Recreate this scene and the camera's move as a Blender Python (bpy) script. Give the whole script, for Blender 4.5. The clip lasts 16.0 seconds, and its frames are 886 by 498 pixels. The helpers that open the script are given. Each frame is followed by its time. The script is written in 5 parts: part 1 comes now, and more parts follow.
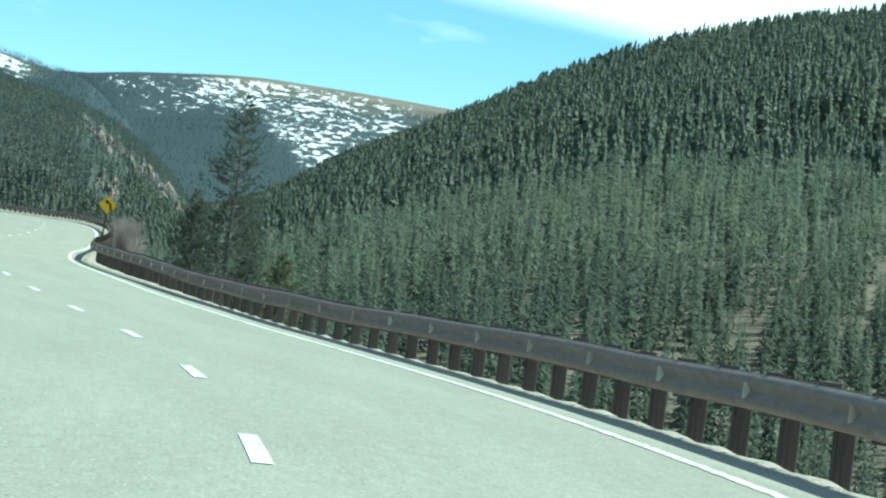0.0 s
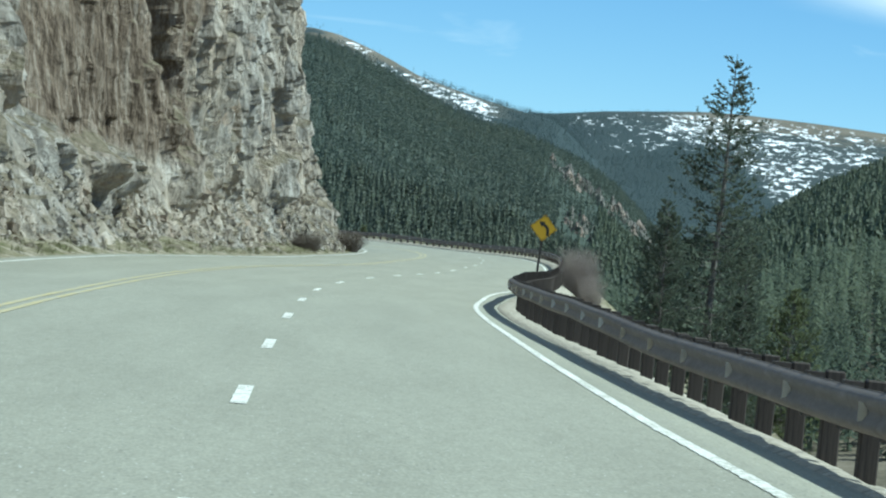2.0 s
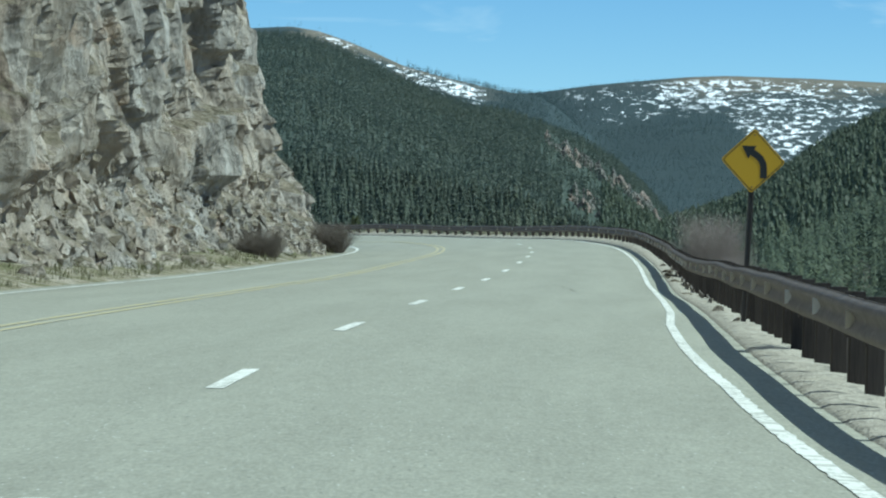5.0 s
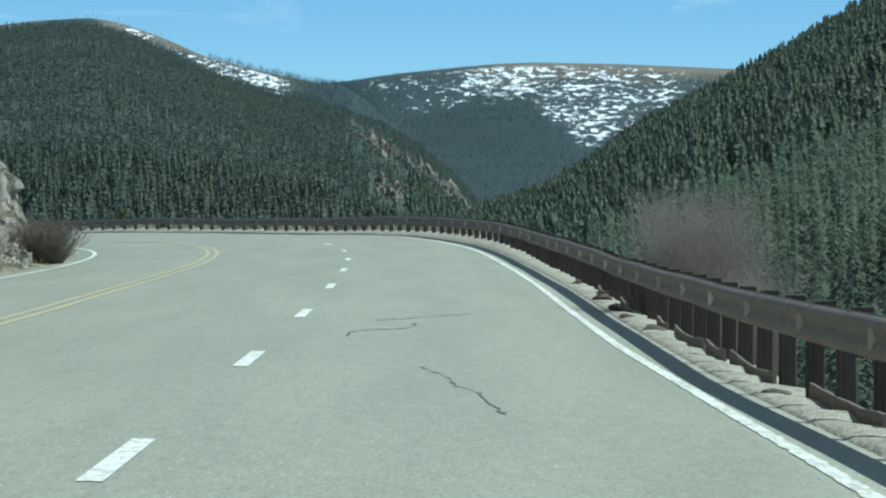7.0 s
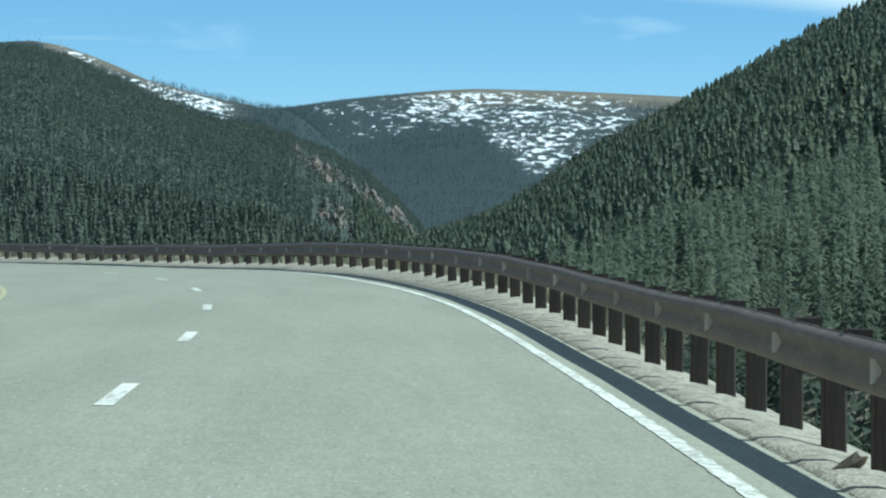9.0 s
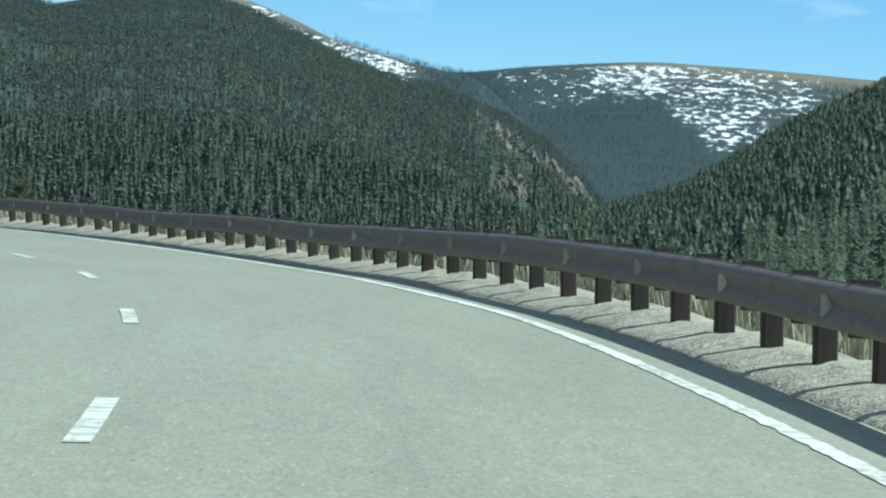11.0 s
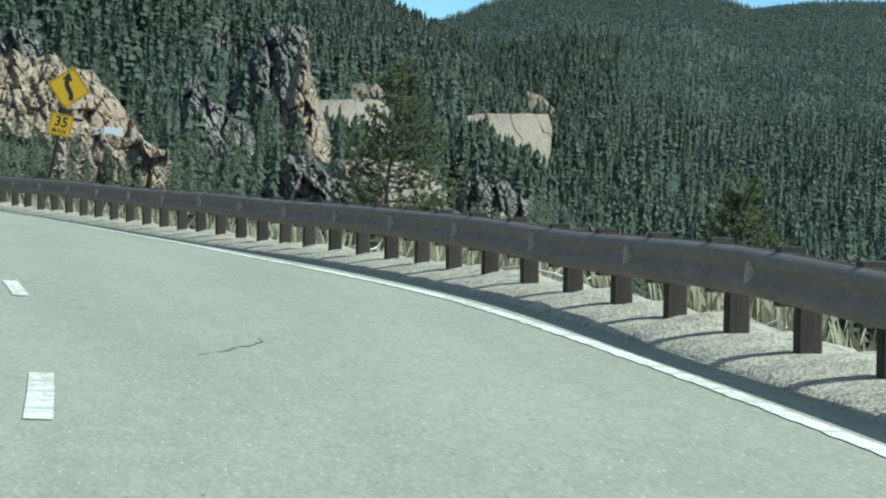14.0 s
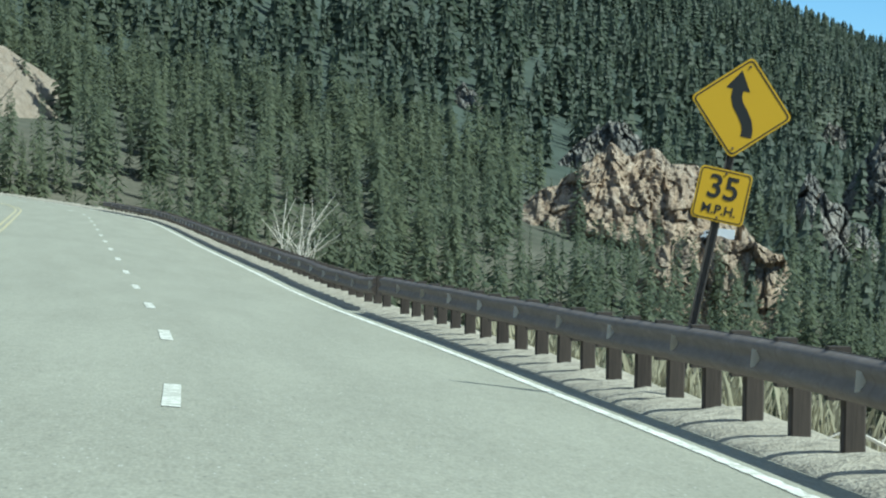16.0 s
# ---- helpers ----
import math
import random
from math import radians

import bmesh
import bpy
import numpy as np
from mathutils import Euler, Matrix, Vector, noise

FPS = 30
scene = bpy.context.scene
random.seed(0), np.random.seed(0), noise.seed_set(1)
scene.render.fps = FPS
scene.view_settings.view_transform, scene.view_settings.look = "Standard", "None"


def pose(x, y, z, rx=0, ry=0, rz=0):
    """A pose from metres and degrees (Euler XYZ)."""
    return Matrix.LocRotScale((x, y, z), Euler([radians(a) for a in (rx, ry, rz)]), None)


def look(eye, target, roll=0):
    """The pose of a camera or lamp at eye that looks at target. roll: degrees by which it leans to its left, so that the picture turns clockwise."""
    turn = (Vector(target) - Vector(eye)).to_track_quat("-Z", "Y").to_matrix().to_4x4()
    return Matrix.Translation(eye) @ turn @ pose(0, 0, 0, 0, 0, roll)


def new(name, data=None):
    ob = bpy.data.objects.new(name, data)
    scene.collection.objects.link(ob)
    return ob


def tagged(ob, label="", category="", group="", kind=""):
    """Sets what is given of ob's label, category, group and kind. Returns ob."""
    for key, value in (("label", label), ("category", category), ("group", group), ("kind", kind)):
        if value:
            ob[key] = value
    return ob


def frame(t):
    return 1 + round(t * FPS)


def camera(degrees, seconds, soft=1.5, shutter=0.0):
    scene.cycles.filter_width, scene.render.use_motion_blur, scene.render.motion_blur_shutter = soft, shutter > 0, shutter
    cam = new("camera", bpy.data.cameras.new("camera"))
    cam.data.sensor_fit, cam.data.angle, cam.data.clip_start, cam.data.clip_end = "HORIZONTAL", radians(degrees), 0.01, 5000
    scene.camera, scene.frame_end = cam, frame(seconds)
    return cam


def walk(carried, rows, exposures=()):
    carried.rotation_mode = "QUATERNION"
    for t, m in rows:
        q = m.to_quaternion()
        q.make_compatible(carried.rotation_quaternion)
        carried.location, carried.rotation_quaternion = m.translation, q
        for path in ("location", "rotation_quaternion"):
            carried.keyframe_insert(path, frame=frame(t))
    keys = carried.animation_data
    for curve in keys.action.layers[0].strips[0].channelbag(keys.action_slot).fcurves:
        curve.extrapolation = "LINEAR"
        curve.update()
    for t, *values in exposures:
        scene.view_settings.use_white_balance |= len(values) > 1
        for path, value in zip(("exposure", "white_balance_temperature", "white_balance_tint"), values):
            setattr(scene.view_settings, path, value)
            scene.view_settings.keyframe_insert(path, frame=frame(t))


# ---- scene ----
cam = camera(15.471, 16.0, soft=2.15)
# seconds, eye x y z, heading to the left of +y, pitch, lean (degrees)
PATH = [
    (0.0, 0.00, -0.00, 1.77, -0.000, 0.162, 7.48),
    (0.5, -0.22, 10.61, 1.70, 2.142, 0.033, 7.33),
    (1.0, -0.83, 21.67, 1.63, 4.538, -0.136, 7.66),
    (1.5, -1.88, 32.11, 1.53, 6.704, -0.088, 6.67),
    (2.0, -3.13, 42.42, 1.42, 8.300, -0.144, 6.13),
    (2.5, -4.51, 51.93, 1.30, 8.599, -0.326, 3.38),
    (3.0, -6.28, 63.03, 1.23, 9.205, -0.562, 2.11),
    (3.2, -6.96, 66.95, 1.20, 9.299, -0.607, 1.08),
    (5.3, -14.25, 110.99, 1.14, 7.989, -0.285, 0.73),
    (5.5, -14.86, 115.44, 1.14, 7.466, -0.323, 0.19),
    (6.0, -16.25, 126.12, 1.17, 6.049, -0.439, -0.94),
    (6.5, -17.49, 136.71, 1.22, 5.498, -0.408, -0.05),
    (7.0, -18.69, 148.15, 1.26, 4.877, -0.457, 0.01),
    (7.5, -19.68, 158.79, 1.25, 4.317, -0.577, -0.14),
    (8.0, -20.55, 169.03, 1.23, 3.754, -0.653, -0.54),
    (8.2, -20.90, 173.24, 1.24, 3.745, -0.500, -0.47),
    (10.3, -25.36, 218.73, 1.56, 4.953, 0.122, 2.21),
    (10.5, -25.88, 223.01, 1.60, 5.315, -0.063, 2.37),
    (11.0, -27.32, 233.54, 1.69, 6.968, -0.607, 3.12),
    (11.5, -29.01, 243.36, 1.75, 9.129, -0.862, 4.54),
    (12.0, -31.23, 253.99, 1.83, 10.918, -0.453, 5.59),
    (12.5, -33.61, 263.76, 1.88, 12.515, -0.272, 6.29),
    (13.0, -36.29, 273.45, 1.86, 14.407, -0.491, 6.46),
    (13.5, -39.38, 283.13, 1.81, 16.556, -1.163, 5.21),
    (14.0, -43.00, 292.90, 1.79, 18.922, -1.357, 5.65),
    (14.5, -47.21, 302.84, 1.74, 21.552, -1.438, 4.81),
    (15.0, -51.82, 312.36, 1.68, 24.421, -1.292, 4.95),
    (15.5, -56.63, 321.33, 1.60, 27.039, -0.907, 5.69),
    (16.0, -61.50, 329.92, 1.53, 29.497, -0.566, 5.72),
]


def seen_from(x, y, z, yaw, pitch, lean):
    a, b = radians(yaw), radians(pitch)
    ahead = Vector((-math.sin(a) * math.cos(b), math.cos(a) * math.cos(b), math.sin(b)))
    eye = Vector((x, y, z))
    return look(eye, eye + 100 * ahead, lean)


EXPOSURES = [(0.0, 0.66, 5480, -20), (0.8, 0.48, 5480, -17), (1.5, 0.30, 5500, -11), (2.5, 0.18, 5500, -11), (5.5, 0.04, 5430, -11), (8.0, 0.05, 5400, -11), (10.5, 0.18, 5450, -11), (12.5, 0.3, 5550, -11), (14.0, 0.33, 5620, -11), (16.0, 0.31, 5680, -11)]
walk(cam, [(t, seen_from(*row)) for t, *row in PATH], EXPOSURES)

# ---- sky and sun ----
SUN_TO = Vector((0.62, 0.02, 0.78)).normalized()
world = bpy.data.worlds.new("world")
scene.world = world
world.use_nodes = True
wn, wl = world.node_tree.nodes, world.node_tree.links
sky = wn.new("ShaderNodeTexSky")
sky.sky_type = "NISHITA"
sky.sun_disc = False
sky.sun_elevation = math.asin(SUN_TO.z)
sky.sun_rotation = math.atan2(SUN_TO.x, SUN_TO.y)
sky.altitude = 2500
sky.air_density, sky.dust_density, sky.ozone_density = 0.8, 0.0, 2.4
bg = wn["Background"]
bg.inputs["Strength"].default_value = 0.108
# thin cirrus, in streaks
wtc = wn.new("ShaderNodeTexCoord")
wmap = wn.new("ShaderNodeMapping")
wmap.inputs["Scale"].default_value = (5.0, 5.0, 26.0)
wmap.inputs["Rotation"].default_value = (0.0, radians(-8), 0.0)
wl.new(wtc.outputs["Generated"], wmap.inputs["Vector"])
cno = wn.new("ShaderNodeTexNoise")
cno.inputs["Scale"].default_value = 1.6
cno.inputs["Detail"].default_value = 6
cno.inputs["Distortion"].default_value = 0.6
wl.new(wmap.outputs["Vector"], cno.inputs["Vector"])
cramp = wn.new("ShaderNodeValToRGB")
cramp.color_ramp.elements[0].position = 0.6
cramp.color_ramp.elements[1].position = 0.85
wl.new(cno.outputs["Fac"], cramp.inputs["Fac"])
cmix = wn.new("ShaderNodeMix")
cmix.data_type = "RGBA"
cmix.inputs["B"].default_value = (8.5, 8.8, 9.0, 1)
# a white bank of cirrus above the right-hand slope
wsep = wn.new("ShaderNodeSeparateXYZ")
wl.new(wtc.outputs["Generated"], wsep.inputs[0])


def sky_math(op, a, b=0.0):
    nd = wn.new("ShaderNodeMath")
    nd.operation = op
    for i, v in enumerate((a, b)):
        if isinstance(v, (int, float)):
            nd.inputs[i].default_value = v
        else:
            wl.new(v, nd.inputs[i])
    return nd.outputs[0]


def sky_step(value, low, high):
    nd = wn.new("ShaderNodeMapRange")
    nd.interpolation_type = "SMOOTHSTEP"
    nd.inputs["From Min"].default_value, nd.inputs["From Max"].default_value = low, high
    wl.new(value, nd.inputs["Value"])
    return nd.outputs["Result"]


w_az = sky_math("ARCTAN2", wsep.outputs["X"], wsep.outputs["Y"])
w_el = sky_math("ADD", wsep.outputs["Z"], sky_math("MULTIPLY", sky_math("SUBTRACT", cno.outputs["Fac"], 0.5), 0.012))
bank_low = sky_math("ADD", w_el, sky_math("MULTIPLY", w_az, 0.10))
bank_mask = sky_math("MULTIPLY", sky_step(bank_low, 0.0755, 0.0845), sky_math("MULTIPLY", sky_step(w_az, -0.06, 0.01), sky_math("SUBTRACT", 1.0, sky_step(w_el, 0.12, 0.2))))
bank_mask = sky_math("MULTIPLY", bank_mask, sky_math("SUBTRACT", 1.0, sky_step(w_az, 0.35, 0.7)))
fill_veil = sky_math("MULTIPLY", sky_step(w_el, 0.25, 0.7), 0.28)  # unseen high cloud overhead, added to whiten the fill light in shadows
wl.new(sky_math("MAXIMUM", sky_math("MAXIMUM", cramp.outputs["Color"], fill_veil), sky_math("MULTIPLY", bank_mask, 0.92)), cmix.inputs["Factor"])
deep = wn.new("ShaderNodeHueSaturation")
deep.inputs["Saturation"].default_value = 1.16
wl.new(sky.outputs["Color"], deep.inputs["Color"])
wl.new(deep.outputs["Color"], cmix.inputs["A"])
wl.new(cmix.outputs["Result"], bg.inputs["Color"])
sun_data = bpy.data.lights.new("sun", "SUN")
sun_data.energy, sun_data.angle, sun_data.color = 5.0, radians(0.55), (1.0, 0.96, 0.9)
sun = new("sun", sun_data)
sun.matrix_world = look((0, 0, 300), Vector((0, 0, 300)) - SUN_TO)

# ---- the road's plan: arc length s along the lane dashes, lateral offset to the right ----
LANE = 3.66
DASH = 12.19
KNOT_HEADING = [(-80, -1.42), (-40, 0.71), (-15, 2.84), (0, 4.97), (12, 7.18), (24, 9.24), (36, 10.46), (48, 10.6), (61, 10.19), (73, 9.85), (85, 9.66), (97, 8.79), (110, 6.6), (122, 5.07), (134, 5.15), (146, 5.26), (158, 5.08), (171, 5.08), (183, 5.44), (195, 5.85), (207, 6.34), (219, 7.69), (232, 10.24), (244, 13.33), (256, 16.51), (268, 19.67), (280, 22.87), (293, 25.89), (305, 28.42), (317, 30.6), (329, 32.46), (341, 34.04), (354, 35.21), (366, 35.78), (378, 35.86), (390, 36.0), (402, 36.24), (440, 36.25), (488, 36.35), (500, 38.0), (525, 44), (560, 52), (600, 60)]
KNOT_HEIGHT = [(-90, 1.5), (0, 0.48), (12, 0.36), (24, 0.22), (37, 0.09), (49, 0.03), (61, -0.0), (73, 0.02), (85, 0.01), (98, -0.0), (110, 0.02), (122, 0.06), (134, 0.07), (146, 0.07), (158, 0.06), (171, 0.13), (183, 0.24), (195, 0.32), (207, 0.39), (219, 0.49), (232, 0.6), (244, 0.67), (256, 0.71), (268, 0.66), (280, 0.61), (293, 0.54), (305, 0.45), (317, 0.33), (329, 0.21), (341, 0.09), (354, -0.04), (366, -0.18), (378, -0.31), (390, -0.38), (402, -0.38), (438, -0.41), (475, -0.36), (490, -0.36), (520, -0.3), (620, 0.2)]
KNOT_BANK_RIGHT = [(-40, 0.02), (50, 0.012), (80, -0.012), (120, -0.035), (150, -0.055), (180, -0.062), (205, -0.03), (225, 0.01), (245, 0.03), (265, 0.024), (280, 0.042), (292, 0.06), (297, 0.066), (303, 0.075), (310, 0.066), (330, 0.02), (350, -0.012), (500, -0.01)]
KNOT_BANK_LEFT = [(-40, 0.03), (60, 0.03), (120, 0.012), (160, 0.015), (190, 0.03), (240, 0.05), (310, 0.06), (340, 0.03), (500, 0.01)]


def along(knots, s):
    k = np.array(knots, float)
    return np.interp(s, k[:, 0], k[:, 1])


S_LOW, S_HIGH = -80, 600
_fine = np.arange(S_LOW, S_HIGH + 1, 1.0)
_kern = np.hanning(15) / np.hanning(15).sum()
_head = np.radians(np.convolve(np.pad(along(KNOT_HEADING, _fine), 7, mode="edge"), _kern, "valid"))
_fx = np.concatenate([[0], np.cumsum(-np.sin((_head[1:] + _head[:-1]) / 2))])
_fy = np.concatenate([[0], np.cumsum(np.cos((_head[1:] + _head[:-1]) / 2))])
_fx += -0.97 - np.interp(0, _fine, _fx)
_fy += 19.73 - np.interp(0, _fine, _fy)
_fz = np.convolve(np.pad(along(KNOT_HEIGHT, _fine), 7, mode="edge"), _kern, "valid")
_br = np.convolve(np.pad(along(KNOT_BANK_RIGHT, _fine), 7, mode="edge"), _kern, "valid")
_bl = np.convolve(np.pad(along(KNOT_BANK_LEFT, _fine), 7, mode="edge"), _kern, "valid")


def road_xy(s, lat):
    h = np.interp(s, _fine, _head)
    return np.interp(s, _fine, _fx) + lat * np.cos(h), np.interp(s, _fine, _fy) + lat * np.sin(h)


def road_z(s, lat):
    lat = np.clip(lat, -9, 6)
    return np.interp(s, _fine, _fz) + np.where(np.asarray(lat) > 0, np.interp(s, _fine, _br), np.interp(s, _fine, _bl)) * lat


def road_point(s, lat, up=0.0):
    x, y = road_xy(s, lat)
    return Vector((float(x), float(y), float(road_z(s, lat)) + up))


def road_heading(s):
    return float(np.degrees(np.interp(s, _fine, _head)))


# ---- small helpers ----
def mesh_object(name, verts, faces, material, parent=None, smooth=False):
    me = bpy.data.meshes.new(name)
    me.from_pydata([tuple(v) for v in verts] if not isinstance(verts, np.ndarray) else verts.tolist(), [], faces if isinstance(faces, list) else faces.tolist())
    if smooth:
        me.polygons.foreach_set("use_smooth", [True] * len(me.polygons))
    me.materials.append(material)
    ob = new(name, me)
    if parent:
        ob.parent = parent
    return ob


def part(name, bm, material, parent=None, label="", smooth=False):
    me = bpy.data.meshes.new(name)
    if smooth:
        for fc in bm.faces:
            fc.smooth = True
    bm.to_mesh(me)
    bm.free()
    me.materials.append(material)
    ob = new(name, me)
    if parent:
        ob.parent = parent
    if label:
        tagged(ob, label)
    return ob


def strip(name, material, s0, s1, step, lats, up=0.0, smooth=True, wobble=None):
    """A ribbon along the road: lats are (offset, height above the carriageway)."""
    ss = np.arange(s0, s1 + step / 2, step)
    verts, faces, n = [], [], len(lats)
    for s in ss:
        for j, (l, u) in enumerate(lats):
            dl, du = wobble(s, j) if wobble else (0, 0)
            verts.append(road_point(s, l + dl, u + du + up))
    for i in range(len(ss) - 1):
        for j in range(n - 1):
            a = i * n + j
            faces.append((a, a + 1, a + n + 1, a + n))
    ob = mesh_object(name, verts, faces, material, smooth=smooth)
    uv = ob.data.uv_layers.new(name="road")
    flat = [(lats[k % n][0], ss[k // n]) for fc in faces for k in fc]
    uv.data.foreach_set("uv", [q for pair in flat for q in pair])
    return ob


# ---- materials ----
def material(name, colour, rough=0.9, metal=0.0):
    m = bpy.data.materials.new(name)
    m.use_nodes = True
    b = m.node_tree.nodes["Principled BSDF"]
    b.inputs["Base Color"].default_value = (*colour, 1)
    b.inputs["Roughness"].default_value = rough
    b.inputs["Metallic"].default_value = metal
    return m


class Shade:
    """A short way of writing node materials."""

    def __init__(self, name, rough=0.9, metal=0.0, spec=0.3):
        self.m = bpy.data.materials.new(name)
        self.m.use_nodes = True
        self.n, self.l = self.m.node_tree.nodes, self.m.node_tree.links
        self.b = self.n["Principled BSDF"]
        self.b.inputs["Roughness"].default_value = rough
        self.b.inputs["Metallic"].default_value = metal
        self.b.inputs["Specular IOR Level"].default_value = spec
        self.tc = self.n.new("ShaderNodeTexCoord")

    def node(self, kind, **values):
        nd = self.n.new(kind)
        for k, v in values.items():
            nd.inputs[k.replace("_", " ")].default_value = v
        return nd

    def coords(self, scale=(1, 1, 1), rot=(0, 0, 0)):
        mp = self.n.new("ShaderNodeMapping")
        mp.inputs["Scale"].default_value = scale
        mp.inputs["Rotation"].default_value = rot
        self.l.new(self.tc.outputs["Object"], mp.inputs["Vector"])
        return mp.outputs["Vector"]

    def along_road(self, scale=(1, 1, 1)):
        mp = self.n.new("ShaderNodeMapping")
        mp.inputs["Scale"].default_value = scale
        self.l.new(self.tc.outputs["UV"], mp.inputs["Vector"])
        return mp.outputs["Vector"]

    def noise(self, scale, detail=5, rough=0.6, vec=None, distortion=0.0):
        nd = self.node("ShaderNodeTexNoise", Scale=scale, Detail=detail, Roughness=rough, Distortion=distortion)
        self.l.new(vec if vec is not None else self.tc.outputs["Object"], nd.inputs["Vector"])
        return nd.outputs["Fac"]

    def voronoi(self, scale, vec=None, feature="F1", out="Distance"):
        nd = self.node("ShaderNodeTexVoronoi", Scale=scale)
        nd.feature = feature
        self.l.new(vec if vec is not None else self.tc.outputs["Object"], nd.inputs["Vector"])
        return nd.outputs[out]

    def ramp(self, fac, *stops):
        nd = self.n.new("ShaderNodeValToRGB")
        el = nd.color_ramp.elements
        while len(el) < len(stops):
            el.new(0.5)
        for e, (p, c) in zip(el, stops):
            e.position = p
            e.color = (*c, 1) if len(c) == 3 else c
        self.l.new(fac, nd.inputs["Fac"])
        return nd.outputs["Color"]

    def mix(self, fac, a, b, mode="MIX"):
        nd = self.n.new("ShaderNodeMix")
        nd.data_type = "RGBA"
        nd.blend_type = mode
        for key, v in (("Factor", fac), ("A", a), ("B", b)):
            if isinstance(v, (int, float)):
                nd.inputs[key].default_value = v
            elif isinstance(v, tuple):
                nd.inputs[key].default_value = (*v, 1)
            else:
                self.l.new(v, nd.inputs[key])
        return nd.outputs["Result"]

    def math(self, op, a, b=0.0):
        nd = self.n.new("ShaderNodeMath")
        nd.operation = op
        for i, v in enumerate((a, b)):
            if isinstance(v, (int, float)):
                nd.inputs[i].default_value = v
            else:
                self.l.new(v, nd.inputs[i])
        return nd.outputs[0]

    def colour(self, c):
        self.l.new(c, self.b.inputs["Base Color"])
        return self

    def bump(self, height, strength=0.3, distance=0.02):
        nd = self.node("ShaderNodeBump", Strength=strength, Distance=distance)
        self.l.new(height, nd.inputs["Height"])
        self.l.new(nd.outputs["Normal"], self.b.inputs["Normal"])
        return self

    def random(self):
        return self.n.new("ShaderNodeObjectInfo").outputs["Random"]

    def island(self):
        return self.n.new("ShaderNodeNewGeometry").outputs["Random Per Island"]

    def height(self):
        sp = self.n.new("ShaderNodeSeparateXYZ")
        self.l.new(self.tc.outputs["Object"], sp.inputs[0])
        return sp.outputs["Z"]

    def up(self):
        sp = self.n.new("ShaderNodeSeparateXYZ")
        self.l.new(self.n.new("ShaderNodeNewGeometry").outputs["Normal"], sp.inputs[0])
        return sp.outputs["Z"]


def make_asphalt():
    k = Shade("asphalt", rough=0.9, spec=0.15)
    v = k.along_road((1, 0.2, 1))
    fine = k.noise(38, 4, 0.75, v)
    mid = k.noise(9, 5, 0.7, v)
    big = k.noise(0.9, 4, 0.6, k.along_road((1, 0.1, 1)))
    c = k.ramp(fine, (0.3, (0.149, 0.145, 0.115)), (0.5, (0.285, 0.279, 0.223)), (0.7, (0.442, 0.433, 0.348)))
    c = k.mix(0.4, c, k.ramp(mid, (0.3, (0.178, 0.174, 0.139)), (0.7, (0.383, 0.374, 0.299))))
    c = k.mix(0.3, c, k.ramp(big, (0.35, (0.230, 0.224, 0.178)), (0.65, (0.348, 0.340, 0.272))))
    # polished stones and open pores in the worn surface
    st = k.voronoi(15, v, feature="F1")
    c = k.mix(k.ramp(st, (0.0, (1, 1, 1)), (0.14, (0, 0, 0))), c, (0.527, 0.518, 0.468))
    pr = k.voronoi(9, k.along_road((1, 0.25, 1)), feature="F1")
    c = k.mix(k.ramp(pr, (0.0, (1, 1, 1)), (0.12, (0, 0, 0))), c, (0.119, 0.115, 0.102))
    return k.colour(c).bump(fine, 0.25, 0.004).m


def make_paint(name, colour, worn, bands=0.56):
    k = Shade(name, rough=0.8)
    n = k.noise(16, 5, 0.72, k.along_road((1, 0.45, 1)))
    big = k.noise(1.2, 3, 0.6, k.along_road((0.2, 0.35, 1)))
    w = k.ramp(k.math("ADD", n, k.math("MULTIPLY", k.math("SUBTRACT", big, 0.5), 0.5)), (0.40, (1, 1, 1)), (0.52, (0, 0, 0)))
    rib = k.ramp(k.noise(1.0, 3, 0.6, k.along_road((1.2, 4.5, 1))), (bands, (0, 0, 0)), (bands + 0.07, (0.85, 0.85, 0.85)))
    c = k.mix(k.math("MULTIPLY", k.math("MAXIMUM", w, rib), worn), colour, (0.36, 0.352, 0.29))
    return k.colour(c).m


def make_gravel():
    k = Shade("gravel", rough=1.0, spec=0.1)
    n = k.noise(3, 6, 0.7)
    f = k.voronoi(34)
    g = k.voronoi(13)
    c = k.ramp(n, (0.3, (0.31, 0.28, 0.22)), (0.7, (0.47, 0.43, 0.35)))
    c = k.mix(k.ramp(f, (0.05, (0, 0, 0)), (0.4, (1, 1, 1))), (0.24, 0.22, 0.18), c)
    c = k.mix(k.ramp(k.voronoi(13, out="Color"), (0.62, (0, 0, 0)), (0.8, (0.7, 0.7, 0.7))), c, (0.2, 0.185, 0.155))
    c = k.mix(k.ramp(k.noise(0.8, 5, 0.7), (0.55, (0, 0, 0)), (0.75, (0.6, 0.6, 0.6))), c, (0.27, 0.25, 0.2))
    return k.colour(c).bump(k.math("ADD", k.math("ADD", f, g), k.noise(1.3, 5, 0.7)), 0.5, 0.025).m


